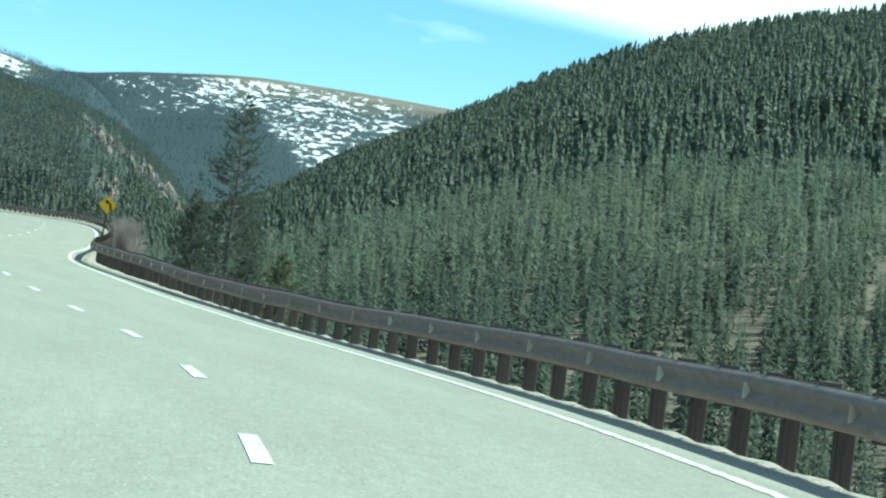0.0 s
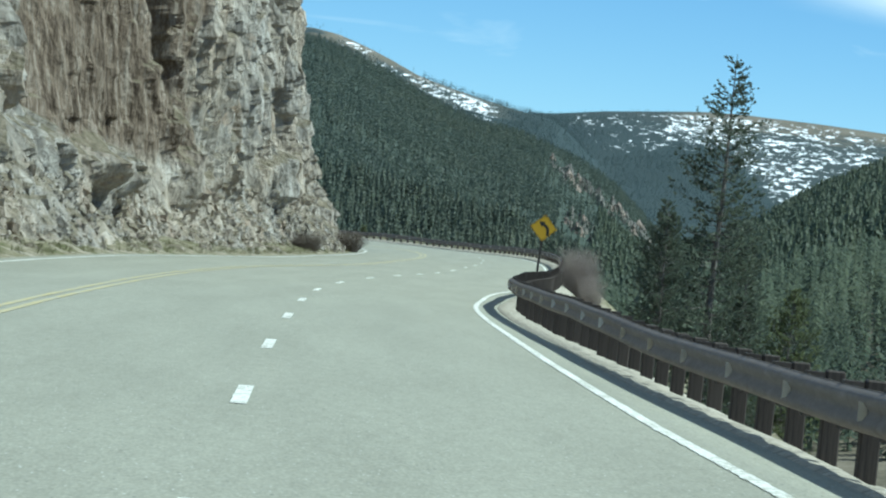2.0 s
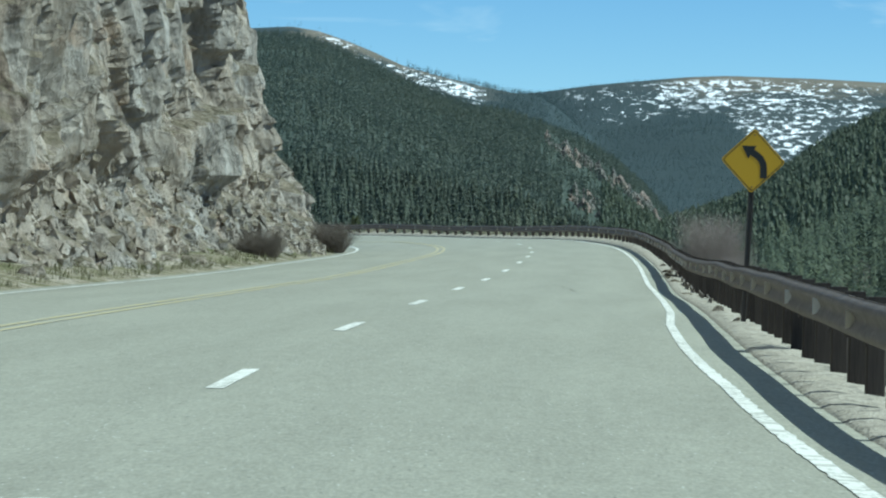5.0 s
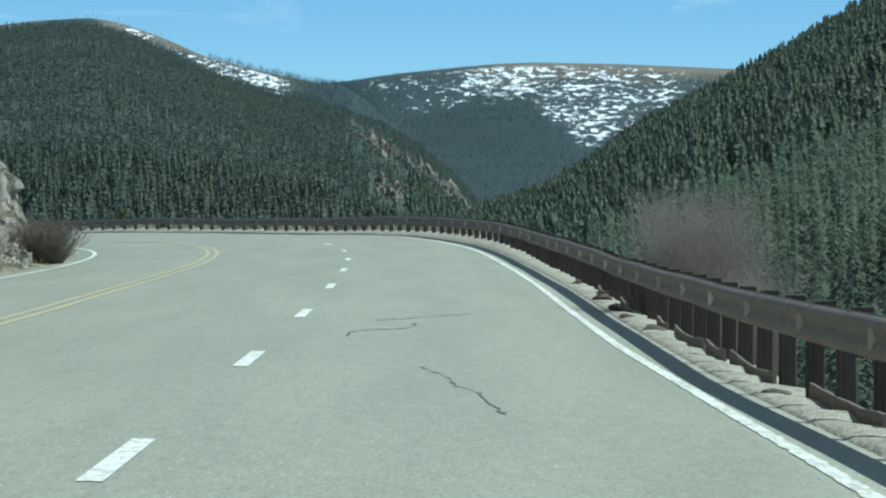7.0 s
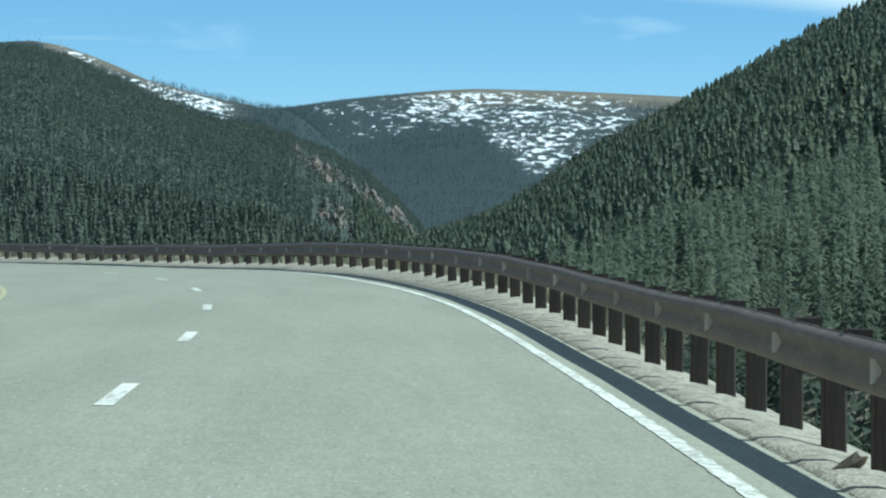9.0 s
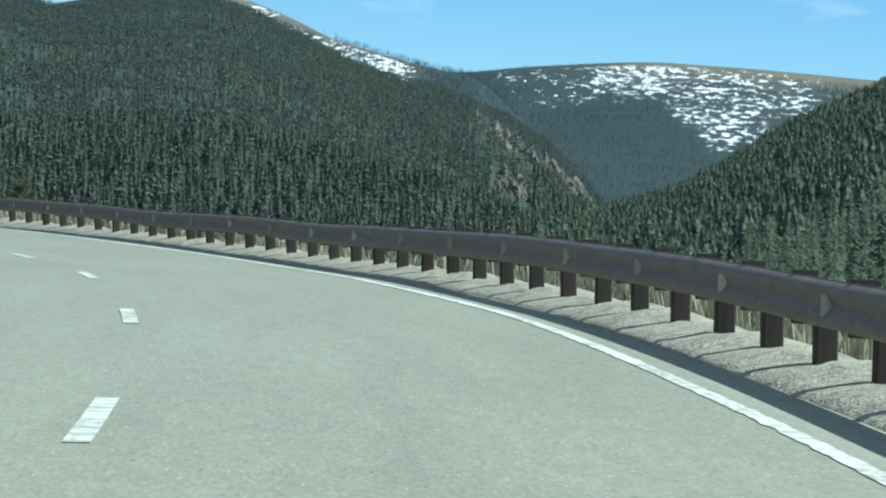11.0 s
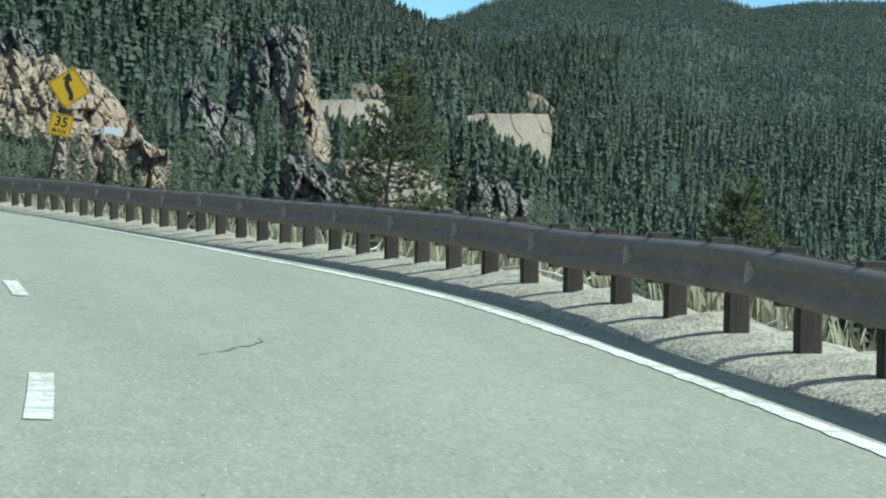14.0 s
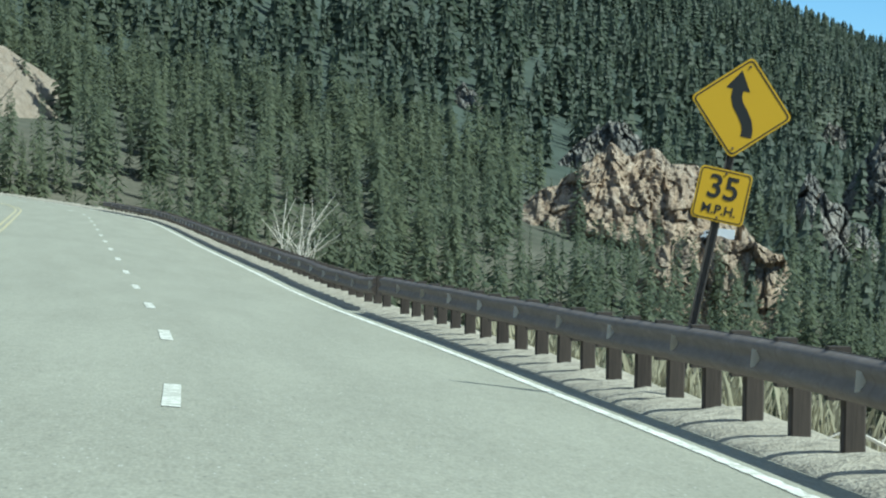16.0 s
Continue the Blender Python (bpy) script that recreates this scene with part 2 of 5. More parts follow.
def make_rust():
    k = Shade("weathered steel", rough=0.75, metal=0.0, spec=0.12)
    n = k.noise(2.0, 6, 0.7, k.coords((1.2, 1.2, 7)))
    c = k.ramp(n, (0.3, (0.16, 0.137, 0.122)), (0.6, (0.215, 0.186, 0.168)), (0.8, (0.30, 0.265, 0.24)))
    drip = k.noise(3.0, 4, 0.6, k.coords((2.5, 2.5, 0.5)))
    c = k.mix(k.ramp(drip, (0.55, (0, 0, 0)), (0.72, (0.7, 0.7, 0.7))), c, (0.15, 0.118, 0.10))
    return k.colour(c).bump(n, 0.2, 0.01).m


def make_wood():
    k = Shade("dark treated wood", rough=0.85)
    v = k.coords((14, 14, 1.2))
    n = k.noise(2, 5, 0.65, v)
    c = k.ramp(n, (0.3, (0.022, 0.019, 0.017)), (0.7, (0.075, 0.06, 0.05)))
    return k.colour(k.mix(k.math("MULTIPLY", k.random(), 0.4), c, (0.10, 0.082, 0.068))).bump(n, 0.3, 0.01).m


def make_rock(name, warm, dark, pale, slab=False, greyed=0.8, chips=1.6, soil=False):
    k = Shade(name, rough=0.95, spec=0.15)
    big = k.noise(0.16, 4, 0.55, distortion=0.8)
    v = k.coords((1.5, 1.5, 0.5))
    mid = k.noise(0.9, 8, 0.66, v)
    c = k.ramp(mid, (0.25, dark), (0.5, warm), (0.72, pale))
    grey = k.ramp(mid, (0.28, tuple(0.75 * sum(dark) / 3 * x for x in (0.98, 1.0, 0.94))), (0.55, tuple(0.9 * sum(warm) / 3 * x for x in (1.0, 1.0, 0.94))), (0.75, tuple(0.95 * sum(pale) / 3 * x for x in (1.0, 1.0, 0.95))))
    c = k.mix(k.ramp(big, (0.42, (0, 0, 0)), (0.58, (greyed, greyed, greyed))), c, grey)
    # rusty stains, and pale fresh scars
    c = k.mix(k.ramp(k.noise(0.5, 6, 0.7), (0.56, (0, 0, 0)), (0.72, (0.6, 0.6, 0.6))), c, tuple(0.8 * w * x for w, x in zip(warm, (1.15, 0.9, 0.7))))
    c = k.mix(k.ramp(k.noise(1.7, 5, 0.7), (0.64, (0, 0, 0)), (0.70, (0.7, 0.7, 0.7))), c, pale)
    if slab:
        sp = k.n.new("ShaderNodeSeparateXYZ")
        k.l.new(k.tc.outputs["Object"], sp.inputs[0])
        edge = k.math("MULTIPLY", k.math("SUBTRACT", k.noise(0.3, 4, 0.6), 0.5), 14.0)
        y = k.math("ADD", sp.outputs["Y"], edge)
        z = k.math("ADD", sp.outputs["Z"], k.math("MULTIPLY", edge, 0.25))
        m = k.math("MULTIPLY", k.ramp(k.math("DIVIDE", y, 200.0), (0.715, (0, 0, 0)), (0.73, (1, 1, 1)), (0.87, (1, 1, 1)), (0.88, (0, 0, 0))), k.ramp(k.math("DIVIDE", z, 20.0), (0.15, (0, 0, 0)), (0.2, (1, 1, 1))))
        streak = k.noise(1.3, 7, 0.7, k.coords((2.2, 2.2, 0.16)))
        c = k.mix(m, c, k.ramp(streak, (0.36, (0.06, 0.044, 0.031)), (0.5, (0.19, 0.148, 0.108)), (0.64, (0.34, 0.29, 0.232))))
    if soil:  # dirt and dead grass lie on the ledges
        ledge = k.math("ADD", k.up(), k.math("MULTIPLY", k.math("SUBTRACT", k.noise(1.4, 5, 0.7), 0.5), 0.7))
        dirt = k.ramp(k.noise(2.6, 5, 0.7), (0.35, (0.125, 0.112, 0.07)), (0.55, (0.2, 0.17, 0.118)), (0.7, (0.27, 0.232, 0.17)))
        c = k.mix(k.ramp(ledge, (0.52, (0, 0, 0)), (0.72, (0.9, 0.9, 0.9))), c, dirt)
    chip = k.math("ADD", k.voronoi(1.1, k.coords((1.3, 1.3, 0.75), (0.3, 0.2, 0.0))), k.math("MULTIPLY", k.voronoi(3.1, k.coords((1.2, 1.2, 0.8), (0.2, -0.4, 0.0))), 0.45))
    return k.colour(c).bump(k.math("ADD", k.math("MULTIPLY", chip, chips), k.math("ADD", mid, k.noise(5, 6, 0.7))), 0.8, 0.24).m


def make_forest(name, a, b, c_, through_light=0.56):
    k = Shade(name, rough=0.6, spec=0.4)
    c = k.ramp(k.island(), (0.0, a), (0.5, b), (0.85, c_), (1.0, tuple(1.35 * x for x in c_)))
    n = k.noise(0.35, 4, 0.6)
    c = k.mix(0.5, c, k.ramp(n, (0.3, tuple(0.7 * x for x in b)), (0.7, c_)))
    big = k.noise(0.013, 4, 0.6)
    c = k.mix(k.ramp(big, (0.45, (0, 0, 0)), (0.65, (0.35, 0.35, 0.35))), c, tuple(1.1 * x * y for x, y in zip(c_, (1.1, 1.0, 0.85))))
    k.colour(c)
    # needles let some light through
    tr = k.n.new("ShaderNodeBsdfTranslucent")
    k.l.new(c, tr.inputs["Color"])
    mx = k.n.new("ShaderNodeMixShader")
    mx.inputs["Fac"].default_value = through_light
    k.l.new(k.b.outputs[0], mx.inputs[1])
    k.l.new(tr.outputs[0], mx.inputs[2])
    k.l.new(mx.outputs[0], k.n["Material Output"].inputs["Surface"])
    return k.m


def make_ground():
    k = Shade("mountain ground", rough=1.0, spec=0.1)
    n = k.noise(0.05, 6, 0.62)
    m2 = k.noise(0.9, 6, 0.7)
    c = k.ramp(n, (0.35, (0.075, 0.068, 0.045)), (0.55, (0.135, 0.115, 0.082)), (0.7, (0.22, 0.19, 0.145)))
    c = k.mix(0.5, c, k.ramp(m2, (0.3, (0.05, 0.048, 0.03)), (0.7, (0.24, 0.21, 0.16))))
    sp = k.n.new("ShaderNodeSeparateXYZ")
    k.l.new(k.tc.outputs["Object"], sp.inputs[0])
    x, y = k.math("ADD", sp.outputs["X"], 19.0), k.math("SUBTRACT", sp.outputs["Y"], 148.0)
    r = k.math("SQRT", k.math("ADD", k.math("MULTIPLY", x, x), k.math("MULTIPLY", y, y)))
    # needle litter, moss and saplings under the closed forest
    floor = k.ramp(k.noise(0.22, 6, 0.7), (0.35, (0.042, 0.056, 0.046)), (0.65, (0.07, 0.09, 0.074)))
    # beyond about 2.6 km distance haze is put into the floor colour
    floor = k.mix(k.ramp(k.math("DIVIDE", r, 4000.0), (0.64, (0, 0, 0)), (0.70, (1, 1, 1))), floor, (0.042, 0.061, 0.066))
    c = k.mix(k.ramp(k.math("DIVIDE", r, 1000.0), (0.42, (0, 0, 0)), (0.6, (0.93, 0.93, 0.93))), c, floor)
    # tundra and snow fields on the far heights: bearing and elevation from the bend
    az = k.math("MULTIPLY", k.math("ARCTAN2", k.math("MULTIPLY", x, -1.0), y), 180 / math.pi)
    el = k.math("MULTIPLY", k.math("ARCTAN2", k.math("SUBTRACT", sp.outputs["Z"], 1.3), r), 180 / math.pi)
    far = k.math("GREATER_THAN", r, 2690.0)
    bearing = k.math("DIVIDE", k.math("ADD", az, 3.0), 16.0)
    grey = lambda v: (v, v, v)
    line = lambda knots: k.math("MULTIPLY", k.ramp(bearing, *[((a + 3.0) / 16.0, grey(e / 4.0)) for a, e in knots]), 4.0)
    low = line(SNOW_FOOT)
    crest = line(SNOW_CREST)
    ragged = k.math("MULTIPLY", k.math("SUBTRACT", k.noise(0.014, 6, 0.7), 0.5), 1.1)
    above = k.math("SUBTRACT", k.math("ADD", el, ragged), low)
    depth = k.math("SUBTRACT", crest, el)
    turf = k.ramp(k.noise(0.01, 5, 0.6), (0.3, (0.12, 0.106, 0.082)), (0.7, (0.185, 0.165, 0.13)))
    open_turf = k.ramp(bearing, (0.43, grey(1)), (0.48, grey(0.15)), (0.62, grey(0.0)), (0.72, grey(0.8)), (1.0, grey(1)))
    high = k.ramp(k.math("SUBTRACT", depth, k.math("MULTIPLY", ragged, 0.9)), (0.16, grey(1)), (0.34, grey(0.12)))
    c = k.mix(k.math("MULTIPLY", k.math("MULTIPLY", far, open_turf), k.math("MULTIPLY", high, k.ramp(k.math("ADD", above, 0.5), (0.45, grey(0)), (0.6, grey(1))))), c, turf)
    polar = k.n.new("ShaderNodeCombineXYZ")
    k.l.new(k.math("MULTIPLY", az, 5.5), polar.inputs[0])
    k.l.new(k.math("MULTIPLY", el, 18.0), polar.inputs[1])
    streak = k.math("ADD", k.math("MULTIPLY", k.noise(1.0, 8, 0.72, polar.outputs[0], 0.3), 0.75), k.math("MULTIPLY", k.noise(0.22, 4, 0.6, polar.outputs[0]), 0.25))
    cover = line(SNOW_COVER)
    level = k.math("ADD", streak, k.math("MULTIPLY", k.math("SUBTRACT", cover, 2.0), 0.1))
    patch = k.ramp(level, (0.50, grey(0)), (0.515, grey(1)))
    clear = k.math("MULTIPLY", k.ramp(depth, (0.05, grey(0)), (0.12, grey(1))), k.ramp(k.math("ADD", above, 0.5), (0.46, grey(0)), (0.52, grey(1))))
    snow = k.math("MULTIPLY", far, k.math("MULTIPLY", patch, clear))
    c = k.mix(snow, c, (0.9, 0.91, 0.92))
    return k.colour(c).m


# far heights, by bearing: where the snow ends below, the skyline, and how much snow lies (2 is half)
SNOW_FOOT = [(-3, 2.2), (0.4, 2.12), (1.2, 1.72), (1.6, 1.6), (2.1, 1.4), (2.4, 1.3), (2.9, 1.75), (3.4, 2.2), (4.35, 2.25), (4.7, 2.05), (5.14, 1.92), (5.94, 2.1), (6.5, 2.42), (7.5, 2.3), (8.0, 2.4), (9.0, 2.66), (10.0, 3.1), (10.9, 3.44), (11.6, 3.5), (13, 3.45)]
SNOW_CREST = [(-3, 2.64), (-0.5, 2.70), (0.8, 2.76), (1.8, 2.80), (3.3, 2.83), (4.0, 2.80), (4.8, 2.72), (5.7, 2.63), (6.55, 2.52), (7.1, 2.52), (7.6, 2.62), (8.1, 2.72), (8.6, 2.83), (9.1, 2.97), (9.6, 3.2), (10.08, 3.39), (10.57, 3.55), (11.06, 3.62), (12, 3.56), (13, 3.42)]
SNOW_COVER = [(-3, 0.1), (0.2, 0.4), (0.6, 1.3), (1.0, 1.65), (2.6, 1.75), (3.1, 1.65), (3.6, 1.95), (4.4, 1.8), (4.9, 1.35), (6.2, 1.15), (6.6, 0.1), (7.4, 0.2), (7.7, 2.1), (8.9, 2.1), (9.1, 1.4), (10.5, 1.8), (11, 0.6), (12, 0.2)]
ASPHALT = make_asphalt()
WHITE = make_paint("white road paint", (0.70, 0.69, 0.62), 0.9)
WORN_WHITE = make_paint("worn white road paint", (0.66, 0.65, 0.58), 0.95, 0.5)
YELLOW = make_paint("yellow road paint", (0.45, 0.385, 0.2), 0.95)
GRAVEL = make_gravel()
RUST = make_rust()
WOOD = make_wood()
ROCK = make_rock("granite", (0.405, 0.348, 0.275), (0.21, 0.177, 0.138), (0.58, 0.525, 0.445), slab=True, greyed=0.5, soil=True)
PINE = make_forest("conifer needles", (0.078, 0.105, 0.088), (0.10, 0.13, 0.105), (0.128, 0.152, 0.118))
SLOPE_PINE = make_forest("olive conifer needles", (0.115, 0.15, 0.11), (0.148, 0.185, 0.13), (0.185, 0.218, 0.148))
FOOT_PINE = make_forest("olive valley conifer needles", (0.10, 0.13, 0.10), (0.13, 0.16, 0.12), (0.165, 0.19, 0.138))
HILL_PINE = make_forest("dark hillside conifer needles", (0.075, 0.1, 0.072), (0.10, 0.128, 0.09), (0.13, 0.155, 0.105))
# far conifers: the bluish haze of distance is put into the needle colour
HAZE_SPRUCE = make_forest("blue-green spruce needles", (0.066, 0.098, 0.10), (0.082, 0.116, 0.118), (0.10, 0.136, 0.134))
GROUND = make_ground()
SPRUCE = make_forest("valley conifer needles", (0.098, 0.127, 0.09), (0.132, 0.162, 0.106), (0.172, 0.196, 0.122))


def make_verge():
    k = Shade("stony verge", rough=1.0, spec=0.1)
    n = k.noise(0.7, 6, 0.7)
    f = k.voronoi(7)
    c = k.ramp(n, (0.38, (0.12, 0.125, 0.055)), (0.5, (0.25, 0.22, 0.15)), (0.65, (0.4, 0.36, 0.29)))
    c = k.mix(k.ramp(f, (0.1, (0, 0, 0)), (0.5, (1, 1, 1))), tuple(0.5 * x for x in (0.25, 0.22, 0.15)), c)
    return k.colour(c).bump(k.math("ADD", f, k.noise(12, 4, 0.7)), 0.8, 0.06).m


VERGE = make_verge()
REFLECTOR = material("reflector sheeting", (0.72, 0.68, 0.6), 0.4)
SIGN_YELLOW = material("yellow sign sheeting", (0.60, 0.36, 0.012), 0.45)
SIGN_BLACK = material("black sign ink", (0.018, 0.018, 0.016), 0.5)
SIGN_STEEL = material("sign post steel", (0.09, 0.08, 0.07), 0.6, 0.4)
BARK = make_rock("grey bark", (0.19, 0.165, 0.14), (0.10, 0.085, 0.07), (0.28, 0.25, 0.22))
TWIG = material("bare brown twigs", (0.31, 0.265, 0.24), 0.9)
BRUSH = material("dark brown brushwood", (0.15, 0.125, 0.10), 0.95)
DRY = material("dry grass", (0.36, 0.335, 0.23), 0.95)
PALE_WOOD = material("weathered grey deadwood", (0.55, 0.51, 0.44), 0.9)

# ---- the land: one sheet to the horizon ----
RIDGES = [
    # where it is seen from, foot (distance, height), crest distance, crest elevations by bearing
    dict(at=(-19, 148), foot=(2700, 5), crest=4600, drop=0.0, power=1.0,
         angles=[(-40, 2.2), (-15, 2.4), (-6, 2.6), (-0.5, 2.70), (0.8, 2.76), (1.8, 2.80), (3.3, 2.83), (4.0, 2.80), (4.8, 2.72), (5.7, 2.63), (6.55, 2.50), (9, 2.3), (14, 2.1), (40, 1.6)]),
    dict(at=(-19, 148), foot=(2500, 0), crest=3700, drop=0.15, power=1.0,
         angles=[(-2, -1.0), (4.0, -0.2), (5.0, 0.9), (6.0, 2.0), (6.55, 2.42), (7.1, 2.50), (7.6, 2.60), (8.1, 2.71), (8.6, 2.83), (9.1, 2.97), (9.6, 3.2), (10.08, 3.39), (10.57, 3.55), (11.06, 3.62), (12.0, 3.56), (13.2, 3.4), (15, 3.0), (20, 2.3), (40, 2.3)]),
    dict(at=(-26, 200), foot=(500, -16), crest=2600, drop=0.3, power=1.1,
         angles=[(0, -1.5), (3.5, -0.7), (3.97, 0.0), (4.2, 0.3), (4.6, 0.74), (5.2, 1.27), (5.8, 1.63), (6.4, 1.86), (7.1, 2.1), (7.8, 2.2), (8.4, 2.38), (9.1, 2.68), (9.8, 3.0), (10.4, 3.25), (11.1, 3.45), (11.6, 3.44), (12.6, 3.38), (13.8, 3.14), (14.8, 3.42), (15.7, 3.34), (16.9, 3.34), (18.1, 2.9), (19.1, 2.42), (20.5, 1.9), (24, 1.2), (50, 1.0)]),
    dict(at=(-10, 70), foot=(250, -19), crest=1500, drop=0.1, power=1.05,
         angles=[(-60, 9), (-30, 8), (-15, 6.8), (-6.5, 5.0), (-4.5, 4.45), (-3.1, 3.9), (-1.7, 3.2), (-0.6, 2.55), (0.5, 1.95), (1.6, 1.4), (2.6, 0.7), (3.3, 0.3), (4.2, 0.0), (5.2, -0.5), (8, -1.5)]),
    dict(at=(-50, 310), foot=(270, -12), crest=1300, drop=0.25, power=0.95,
         angles=[(14, -1.2), (16.6, -0.2), (17.2, 0.9), (18.4, 1.8), (19.1, 2.25), (19.6, 2.4), (20.5, 2.7), (22.2, 3.35), (23, 3.6), (24.4, 4.0), (27, 4.8), (30, 5.8), (36, 7.5), (46, 9), (80, 10), (120, 8)]),
]
_rng = np.random.default_rng(7)


def smooth_noise(x, y, size, seed):
    """Value noise on a lattice, for arrays."""
    r = np.random.default_rng(seed).random((256, 256))
    u, v = x / size, y / size
    i, j = np.floor(u).astype(int), np.floor(v).astype(int)
    a, b = u - i, v - j
    a, b = a * a * (3 - 2 * a), b * b * (3 - 2 * b)
    g = lambda p, q: r[p % 256, q % 256]
    return (g(i, j) * (1 - a) + g(i + 1, j) * a) * (1 - b) + (g(i, j + 1) * (1 - a) + g(i + 1, j + 1) * a) * b - 0.5


_cs = np.arange(S_LOW, S_HIGH, 4.0)
_cx, _cy = road_xy(_cs, 0.0)
_ch = np.interp(_cs, _fine, _head)


def road_frame(x, y):
    """Arc length and lateral offset of places near the road."""
    s, lat = np.zeros(x.shape), np.full(x.shape, 999.0)
    for lo in range(0, x.size, 20000):
        sl = slice(lo, lo + 20000)
        dx, dy = x[sl, None] - _cx, y[sl, None] - _cy
        k = np.argmin(dx * dx + dy * dy, axis=1)
        i = np.arange(len(k))
        h = _ch[k]
        q = dx[i, k] * -np.sin(h) + dy[i, k] * np.cos(h)
        s[sl] = _cs[k] + q
        lat[sl] = np.where(np.abs(q) < 6, dx[i, k] * np.cos(h) + dy[i, k] * np.sin(h), 999.0)
    return s, lat


def land(x, y):
    z = np.full(x.shape, -20.0) + 5 * smooth_noise(x, y, 60, 3)
    for n, r in enumerate(RIDGES):
        dx, dy = x - r["at"][0], y - r["at"][1]
        d = np.hypot(dx, dy)
        az = np.degrees(np.arctan2(-dx, dy))
        k = np.array(r["angles"])
        e = np.interp(az, k[:, 0], k[:, 1], left=k[0, 1], right=k[-1, 1])
        top = 1.5 + r["crest"] * np.tan(np.radians(e))
        q = (d - r["foot"][0]) / (r["crest"] - r["foot"][0])
        up = np.clip(q, 0, 1) ** r["power"]
        rough = (smooth_noise(x, y, 0.10 * r["crest"], 11 + n) * 0.10 + smooth_noise(x, y, 0.03 * r["crest"], 21 + n) * 0.05 + smooth_noise(x, y, 0.012 * r["crest"], 31 + n) * 0.02) * np.clip(q * 3, 0, 1) * np.clip((1.0 - q) * 3, 0.08, 1)
        zz = r["foot"][1] + (top - r["foot"][1]) * up - np.clip(q - 1, 0, 1) * r["drop"] * (r["crest"] - r["foot"][0]) * 0.5 + rough * np.maximum(top, 20)
        zz = np.where((q > 0) & (np.abs(az) < 140), zz, -30)
        z = np.maximum(z, zz)
    return z


def ground_z(x, y):
    x, y = np.atleast_1d(np.asarray(x, float)), np.atleast_1d(np.asarray(y, float))
    z = land(x, y)
    s, lat = road_frame(x, y)
    near = np.abs(lat) < 400
    rz = road_z(s, np.clip(lat, -8, 5))
    right = rz - 0.45 - np.maximum(lat - 5.6, 0) * 0.8
    bluff = np.clip((s - 80) / 20, 0, 1) * np.clip((206 - s) / 8, 0, 1)
    left = rz - 0.45 + np.maximum(-lat - 13, 0) * 0.12 + 21.0 * bluff * np.clip((-lat - 14.5) / 5, 0, 1)
    z = np.where(near & (lat > 0), np.maximum(right, np.minimum(z, rz - 1.5 + np.maximum(lat - 6, 0) * 0.3)), z)
    z = np.where(near & (lat <= 0), np.where(lat > -60, left, np.maximum(z, np.minimum(left, 45))), z)
    return z


def build_ground():
    az = np.concatenate([np.arange(-180, -20, 3.0), np.arange(-20, 46, 0.25), np.arange(46, 180, 3.0)])
    rr = np.concatenate([np.array([1.0]), np.geomspace(6, 2000, 190), np.geomspace(2020, 4800, 60)])
    A, R = np.meshgrid(np.radians(az), rr, indexing="ij")
    x, y = -30 - R * np.sin(A), 190 + R * np.cos(A)
    z = ground_z(x.ravel(), y.ravel())
    v = np.stack([x.ravel(), y.ravel(), z], 1)
    na, nr = len(az), len(rr)
    i, j = np.meshgrid(np.arange(na), np.arange(nr - 1), indexing="ij")
    i2 = (i + 1) % na
    f = np.stack([i * nr + j, i * nr + j + 1, i2 * nr + j + 1, i2 * nr + j], -1).reshape(-1, 4)
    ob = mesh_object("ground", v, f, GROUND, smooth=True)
    return tagged(ob, "wooded mountain ground with snow patches on the heights", "ground", kind="structure")


build_ground()

# ---- carriageway ----
EDGE_LINE = [(-80, 3.5), (40, 3.40), (50, 3.42), (60, 3.53), (72, 3.57), (100, 3.7), (112, 3.79), (122, 3.70), (130, 3.68), (138, 3.81), (150, 3.83), (158, 3.79), (166, 3.68), (180, 3.64), (220, 3.65), (228, 3.57), (236, 3.54), (246, 3.58), (254, 3.50), (262, 3.58), (272, 3.6), (279, 3.54), (290, 3.65), (304, 3.64), (312, 3.53), (317, 3.49), (325, 3.57), (340, 3.61), (600, 3.6)]
RAIL_LINE = [(-80, 4.4), (45, 4.38), (70, 4.5), (104, 4.55), (114, 4.68), (145, 4.68), (160, 4.54), (215, 4.46), (235, 4.4), (255, 4.34), (600, 4.33)]


def outer_shift(s):
    """How far the pavement's edge, shoulder and rail stand out from the usual line."""
    return float(along(RAIL_LINE, s)) - 4.5


road = strip("road", ASPHALT, S_LOW, S_HIGH, 2.0, [(-8.2, -0.12), (-7.8, 0), (-5, 0), (-2, 0), (0, 0), (2, 0), (3.6, 0), (4.22, 0), (4.25, -0.05), (4.7, -0.3)], wobble=lambda s, j: ((outer_shift(s) + 0.012 * noise.noise((s * 1.3, 3, 8))) if j > 6 else 0.0, 0.0))
tagged(road, "pale grey worn asphalt mountain highway", "road", kind="structure")


def line_mark(name, mat, lat, width, s0, s1, step=2.0, label="", category="road marking", ragged=0.0):
    ob = strip(name, mat, s0, s1, step, [(lat - width / 2, 0), (lat + width / 2, 0)], up=0.006, wobble=(lambda s, j: (float(along(EDGE_LINE, s)) - lat + ragged * (noise.noise((s * 3.1, j * 5, 2)) + 0.5 * noise.noise((s * 9, j * 7, 1))), 0)) if ragged else None)
    return tagged(ob, label, category, kind="structure")


